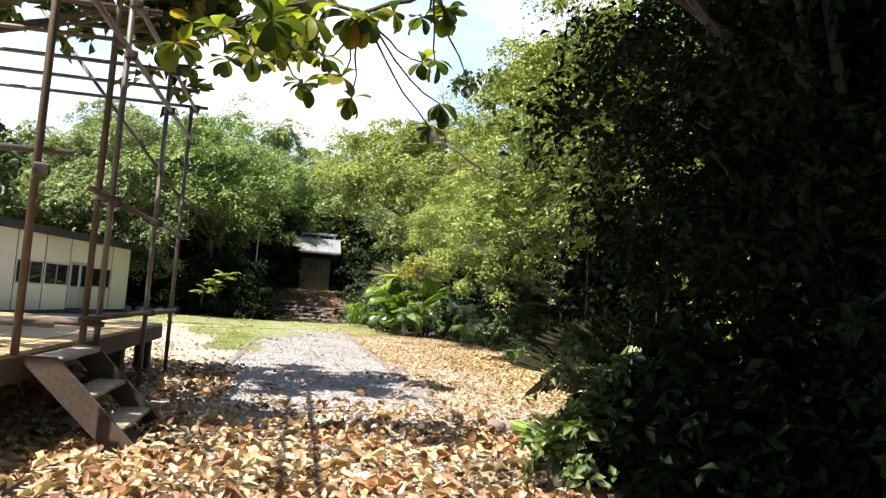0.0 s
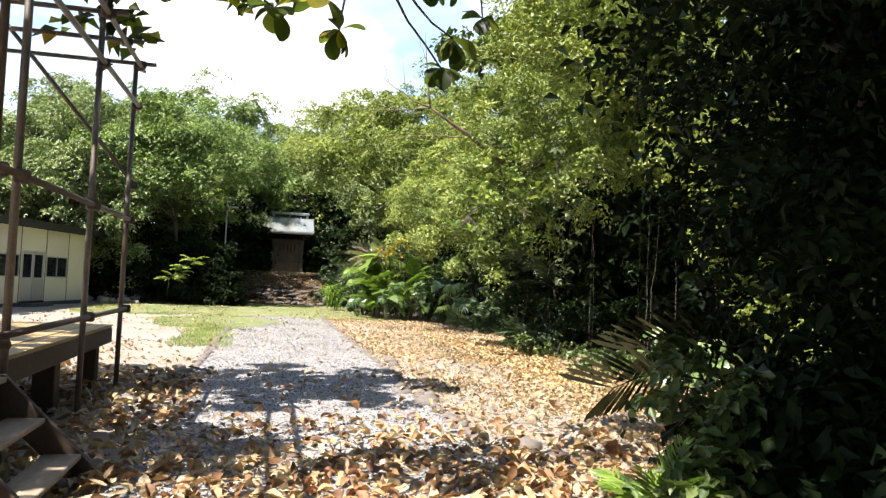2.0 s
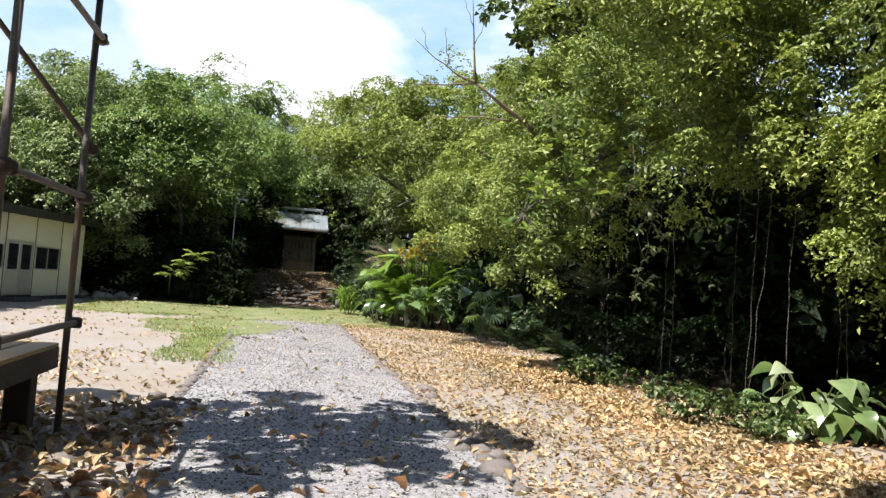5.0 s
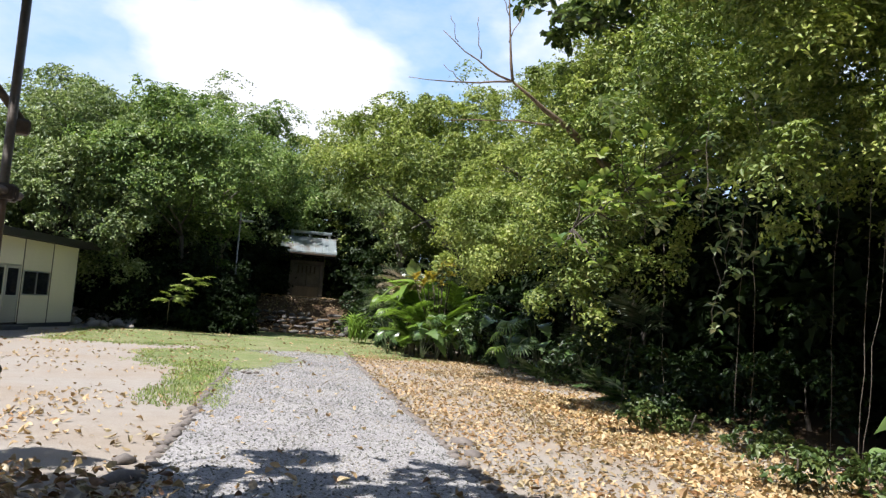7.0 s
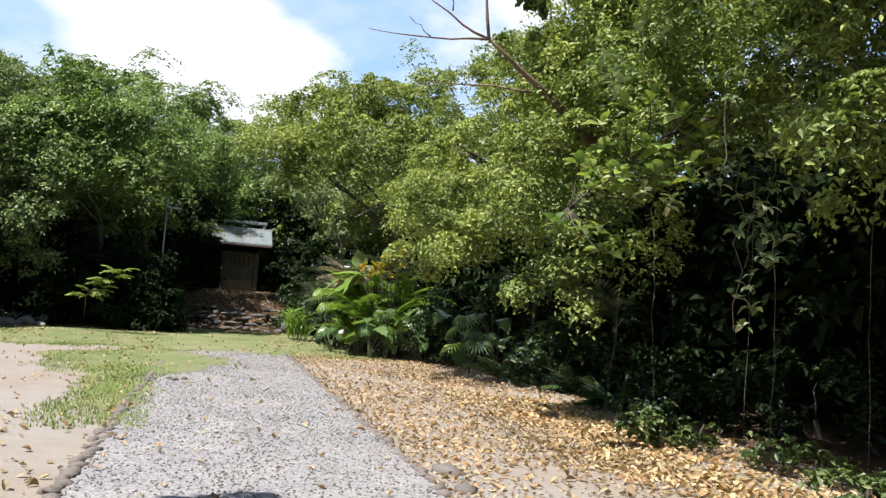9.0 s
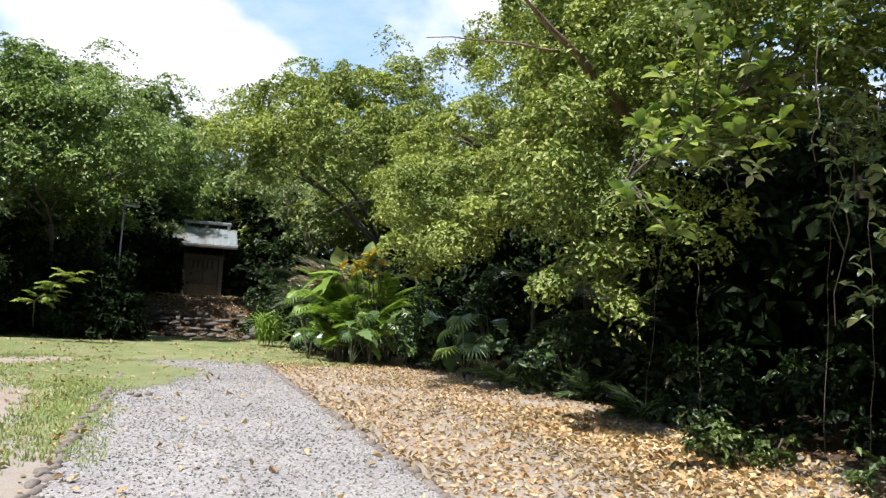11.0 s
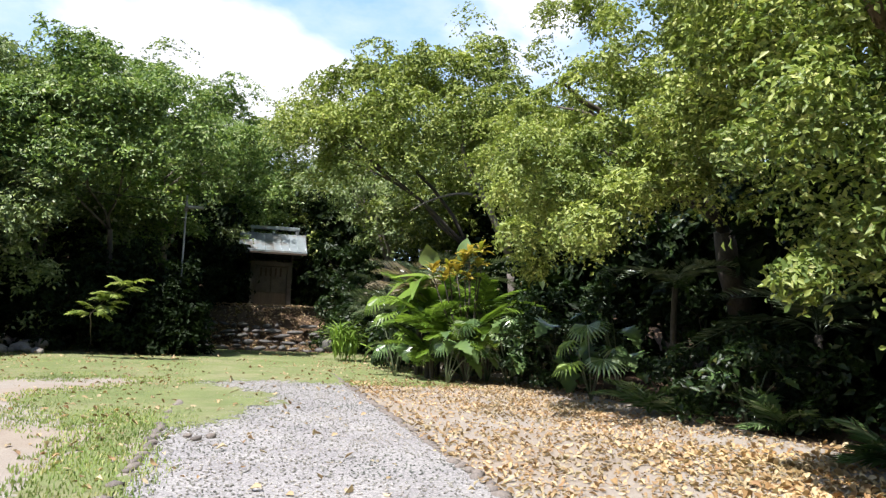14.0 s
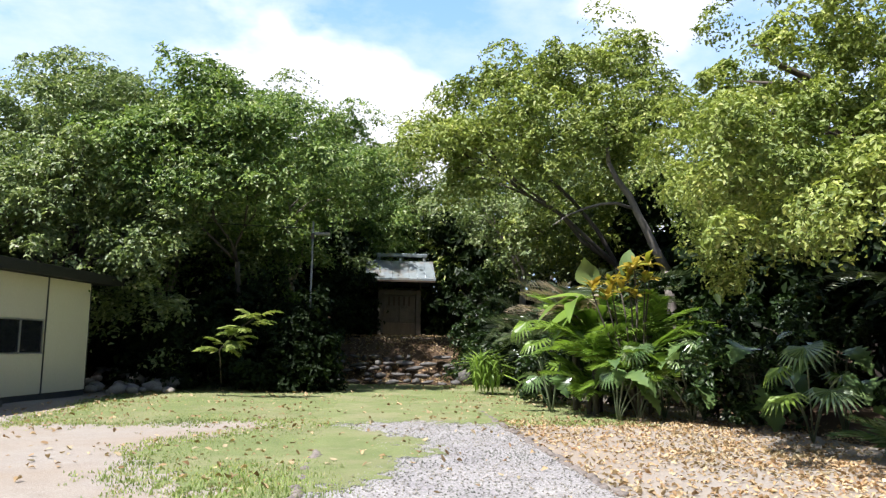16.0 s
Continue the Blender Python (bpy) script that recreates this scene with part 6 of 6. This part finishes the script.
def fan_leaf(name, mat, n=15, span=200):
    """A pleated fan of narrow wedges round its stalk's end, along +x, tips drooping."""
    vs, fs = [], []
    for k in range(n):
        a0, a1 = (radians(-span / 2 + span * q / n) for q in (k, k + 0.92))
        am, o = (a0 + a1) / 2, len(vs)
        ln = 1.0 - 0.25 * abs(2 * (k + 0.5) / n - 1) ** 2
        vs += [(0, 0, 0), (0.6 * ln * math.cos(a0), 0.6 * ln * math.sin(a0), 0.03), (0.6 * ln * math.cos(am), 0.6 * ln * math.sin(am), 0.07), (0.6 * ln * math.cos(a1), 0.6 * ln * math.sin(a1), 0.03), (ln * math.cos(am), ln * math.sin(am), -0.22)]
        fs += [(o, o + 1, o + 2), (o, o + 2, o + 3), (o + 1, o + 4, o + 2), (o + 2, o + 4, o + 3)]
    me = bpy.data.meshes.new(name)
    me.from_pydata(vs, [], fs)
    me.materials.append(mat)
    return me


FAN_PALE, FAN_GREEN = fan_leaf("fan_leaf", M_FAN, 17, 220), fan_leaf("fan_leaf", M_CYCAD, 13, 170)


def fan_palm(x, y, leaves, rr):
    """leaves: rows of (dx, dy, height, azimuth, size, pale)."""
    root = tagged(empty("fan_palm", x, y, 0), "low fan palm with pleated glossy pale leaves", "palm", "fan palms")
    for dx, dy, h, az, s, pale in leaves:
        join_tubes("stalk", [(bend((0, 0, -0.03), (dx, dy, h), 0.2, 5), [0.013] * 6, 5, 0)], M_PALM, root)
        ob = leaf_at(FAN_PALE if pale else FAN_GREEN, root, (dx, dy, h), az, rr.uniform(-62, -25), rr.uniform(-15, 15), s)
        ob.name = "fan_leaf"
    return root


def border_plants():
    rr = random.Random(51)
    for i, (x, y, n, ln, st) in enumerate([(2.2, 31.9, 15, 1.25, 1.1), (2.9, 31.3, 14, 1.15, 0.9), (2.6, 32.9, 15, 1.5, 1.3), (3.0, 31.6, 14, 1.5, 0.6), (2.4, 33.9, 14, 1.5, 1.5), (3.5, 32.4, 13, 1.5, 1.6), (2.2, 32.3, 13, 1.2, 0.4)]):
        palm("cycad", "cycad with arching bright green feather fronds", (x, y, 0), n, ln, 24, 0.4, M_CYCAD, 800 + i, 0.8, (10, 65), 0.026, st, "cycad")
    bl = tagged(empty("broad_leaf_clump", 2.6, 33.0, 0), "clump of long arching broad green leaves", "plant")
    for i in range(9):
        az, h = rr.uniform(130, 300), rr.uniform(0.7, 1.9)
        p = Vector((0.25 * math.cos(radians(az)), 0.25 * math.sin(radians(az)), h))
        join_tubes("stalk", [(bend((0, 0, -0.03), p, 0, 4), [0.016] * 5, 5, 0)], M_PALM, bl)
        leaf_at(BROAD_BLADE, bl, p, az, rr.uniform(5, 55), rr.uniform(-30, 30), rr.uniform(0.9, 1.5))
    fan_palm(2.8, 31.2, [(-0.2, -0.5, 1.36, 250, 0.42, 1), (0.15, -0.55, 0.85, 270, 0.4, 1), (0.6, -0.4, 1.1, 290, 0.45, 1), (-0.6, -0.3, 0.9, 215, 0.4, 1), (1.0, -0.3, 1.5, 300, 0.45, 1)], rr)
    fan_palm(4.3, 28.0, [(-0.3, -0.4, 1.4, 240, 0.5, 1), (0.0, -0.5, 0.8, 260, 0.5, 1), (-0.5, -0.2, 0.7, 215, 0.5, 0), (0.3, -0.3, 1.0, 290, 0.45, 1), (-0.4, 0.1, 1.1, 190, 0.45, 0)], rr)
    fan_palm(1.9, 34.2, [(-0.4, -0.4, 1.5, 220, 0.6, 0), (0.1, -0.5, 1.0, 260, 0.55, 0), (-0.6, 0, 1.9, 185, 0.6, 0), (-0.4, -0.3, 0.7, 215, 0.5, 1)], rr)
    for i, (x, y, n, ln, st) in enumerate([(3.6, 34.5, 11, 2.0, 2.1), (2.6, 37.4, 11, 1.7, 1.5), (2.5, 38.8, 10, 1.5, 1.0), (6.4, 24.6, 9, 1.6, 1.4)]):
        palm("small_palm", "palm with drooping grey-green feather fronds", (x, y, 0), n, ln, 26, 0.5, M_PALM, 820 + i, 1.0, (20, 70), 0.02, st)
    palm("small_palm", "pale palm with drooping feather fronds under the boughs", (5.9, 27.8, 0), 7, 1.3, 22, 0.34, M_PALM, 829, 1.1, (25, 65), 0.018, 2.2)
    for i, (x, y, st) in enumerate([(2.9, 38.2, 2.1), (3.2, 36.6, 2.3), (2.5, 40.2, 2.0)]):
        palm("grey_palm", "shaded palm with drooping pale grey-green fronds", (x, y, 0), 11, 1.35, 24, 0.45, M_PALM if i else M_DEADPALM, 870 + i, 1.25, (15, 75), 0.02, st)
    palm("dry_palm", "palm with withered brown hanging fronds", (2.2, 33.4, 0), 9, 1.0, 24, 0.42, M_DEADPALM, 841, 1.2, (20, 70), 0.024, 2.1)
    drooping_frond(0.0, 0.0, 0.0, "palm frond of broad leaflets over leaf litter, shade in its colour")
    drooping_frond(0.32, 0.22, 0.22, "dark palm frond rising at the thicket's edge, shade in its colour")
    palm("fern_palm", "low green palm fronds beside the thicket", (0.0, 6.5, 0.0), 9, 0.42, 16, 0.17, M_CYCAD, 851, 0.6, (35, 80), 0.010, 0.3)
    for i, (x, y, ln) in enumerate([(5.1, 23.8, 0.7), (4.3, 25.9, 0.8), (4.6, 21.4, 0.6)]):
        palm("fern_palm", "low grey-green palm in the shade of the bank", (x, y, 0.05), 10, ln, 20, 0.36, M_FAN, 860 + i, 0.8, (20, 65), 0.018)
    cr = tagged(empty("croton", 3.0, 31.7, 0.0), "croton with bright yellow leaf rosettes", "shrub")
    tops = [(-1.0, -0.3, 2.4), (-0.75, -0.4, 2.25), (-0.45, -0.35, 2.4), (-0.3, -0.3, 2.65), (-0.2, -0.4, 2.85), (-0.6, -0.2, 2.5), (-0.15, -0.3, 2.3), (0.05, -0.3, 2.6), (0.15, -0.25, 2.95)]
    for p in tops:
        join_tubes("stem", [(bend((0, 0, -0.05), p, 0, 6, 0.04, rr), [0.03 - 0.003 * k for k in range(7)], 6, 0.1)], M_BARK, cr)
        rosette(cr, p, 0.36, rr, 15, CROTON_BLADE, (0, 85))
    leaf_at(PALE_BLADE, cr, (-0.35, -0.2, 2.55), 20, 75, 60, 0.8)
    leaf_at(HEART_BLADE, cr, (-1.05, -0.2, 2.55), 200, 80, 50, 0.55)
    gg = tagged(empty("strap_leaf_bush", 1.0, 38.2, 0), "yellow-green clump of upright strap leaves", "shrub")
    for i in range(90):
        leaf_at(STRAP_BLADE, gg, (rr.uniform(-0.35, 0.35), rr.uniform(-0.3, 0.3), 0.02 + 0.5 * rr.random()), rr.uniform(0, 360), rr.uniform(40, 85), rr.uniform(-20, 20), rr.uniform(0.7, 1.15))
    for x, y, z, n, s in [(4.5, 29.9, 0.3, 7, 0.9), (3.6, 30.6, 0.2, 7, 0.75), (5.2, 28.6, 0.4, 6, 0.85), (3.3, 31.2, 0.3, 7, 0.7), (4.9, 24.2, 0.1, 5, 0.6), (2.3, 30.9, 0.0, 7, 0.6), (1.5, 32.6, 0.1, 6, 0.6), (4.0, 31.0, 0.5, 6, 0.7)]:
        ph = tagged(empty("split_leaf_plant", x, y, 0), "split-leaf philodendron with broad glossy blades", "plant", "split-leaf plants")
        for i in range(n):
            az, h, r = rr.uniform(150, 330), rr.uniform(0.35, 1.2) + z, rr.uniform(0.1, 0.5)
            p = Vector((r * math.cos(radians(az)), r * math.sin(radians(az)), h))
            join_tubes("stalk", [(bend((0, 0, -0.03), p, 0.1, 4), [0.014] * 5, 5, 0)], M_PALM, ph)
            leaf_at(SPLIT_BLADE, ph, p, az, rr.uniform(-55, 5), rr.uniform(-30, 30), s * rr.uniform(0.6, 1.0))
    hl = tagged(empty("heart_leaf_plant", 4.75, 14.3, 0), "large heart-leaved plant with pale green blades", "plant")
    for i in range(60):
        az = rr.uniform(150, 330)
        h, r = rr.uniform(0.1, 0.8) if i < 26 else rr.uniform(0.06, 0.5), rr.uniform(0.1, 0.5) + (0.25 if i >= 26 else 0)
        p = Vector((r * math.cos(radians(az)), r * math.sin(radians(az)), h))
        join_tubes("stalk", [(bend((0, 0, -0.03), p, 0.05, 4), [0.01] * 5, 5, 0)], M_LEAF_GLOSS, hl)
        leaf_at(PALE_HEART if i % 3 else HEART_BLADE, hl, p, az, rr.uniform(-50, -5), rr.uniform(-30, 30), rr.uniform(0.2, 0.4))
    sp = tagged(empty("feather_leaf_sapling", -5.4, 36.2, 0), "sapling with a bright sunlit spray of feathery leaves", "sapling")
    tip = Vector((0.55, -0.4, 2.0))
    join_tubes("stem", [(bend((-0.9, 2.9, -0.05), (-0.5, 0.3, 1.15), 0.25, 5, 0.02, rr), [0.016] * 6, 6, 0.1), (bend((-0.5, 0.3, 1.15), tip, 0.1, 5, 0.02, rr), [0.014] * 6, 5, 0.1)], M_BARK, sp)
    rng = np.random.default_rng(77)
    for i in range(20):
        t = i / 19
        base = Vector((-0.5, 0.1, 1.1)).lerp(tip, t)
        rib, bl = frond_arrays(0.55, 9, 0.24, 0.6, rng, 0.045)
        mm = np.array(pose(*base, 0, 0, rr.uniform(150, 400)) @ pose(0, 0, 0, 0, -rr.uniform(-10, 35), 0))
        fr = new("leaf_spray", quick_mesh("leaf_spray", bl @ mm[:3, :3].T + mm[:3, 3], 4, M_LEAF_BRIGHT, LEAF4))
        fr.parent = sp
        fr["kind"] = "stuff"


woods()
right_bank()
almond_branches()
almond_shoot()
climbers()
border_plants()
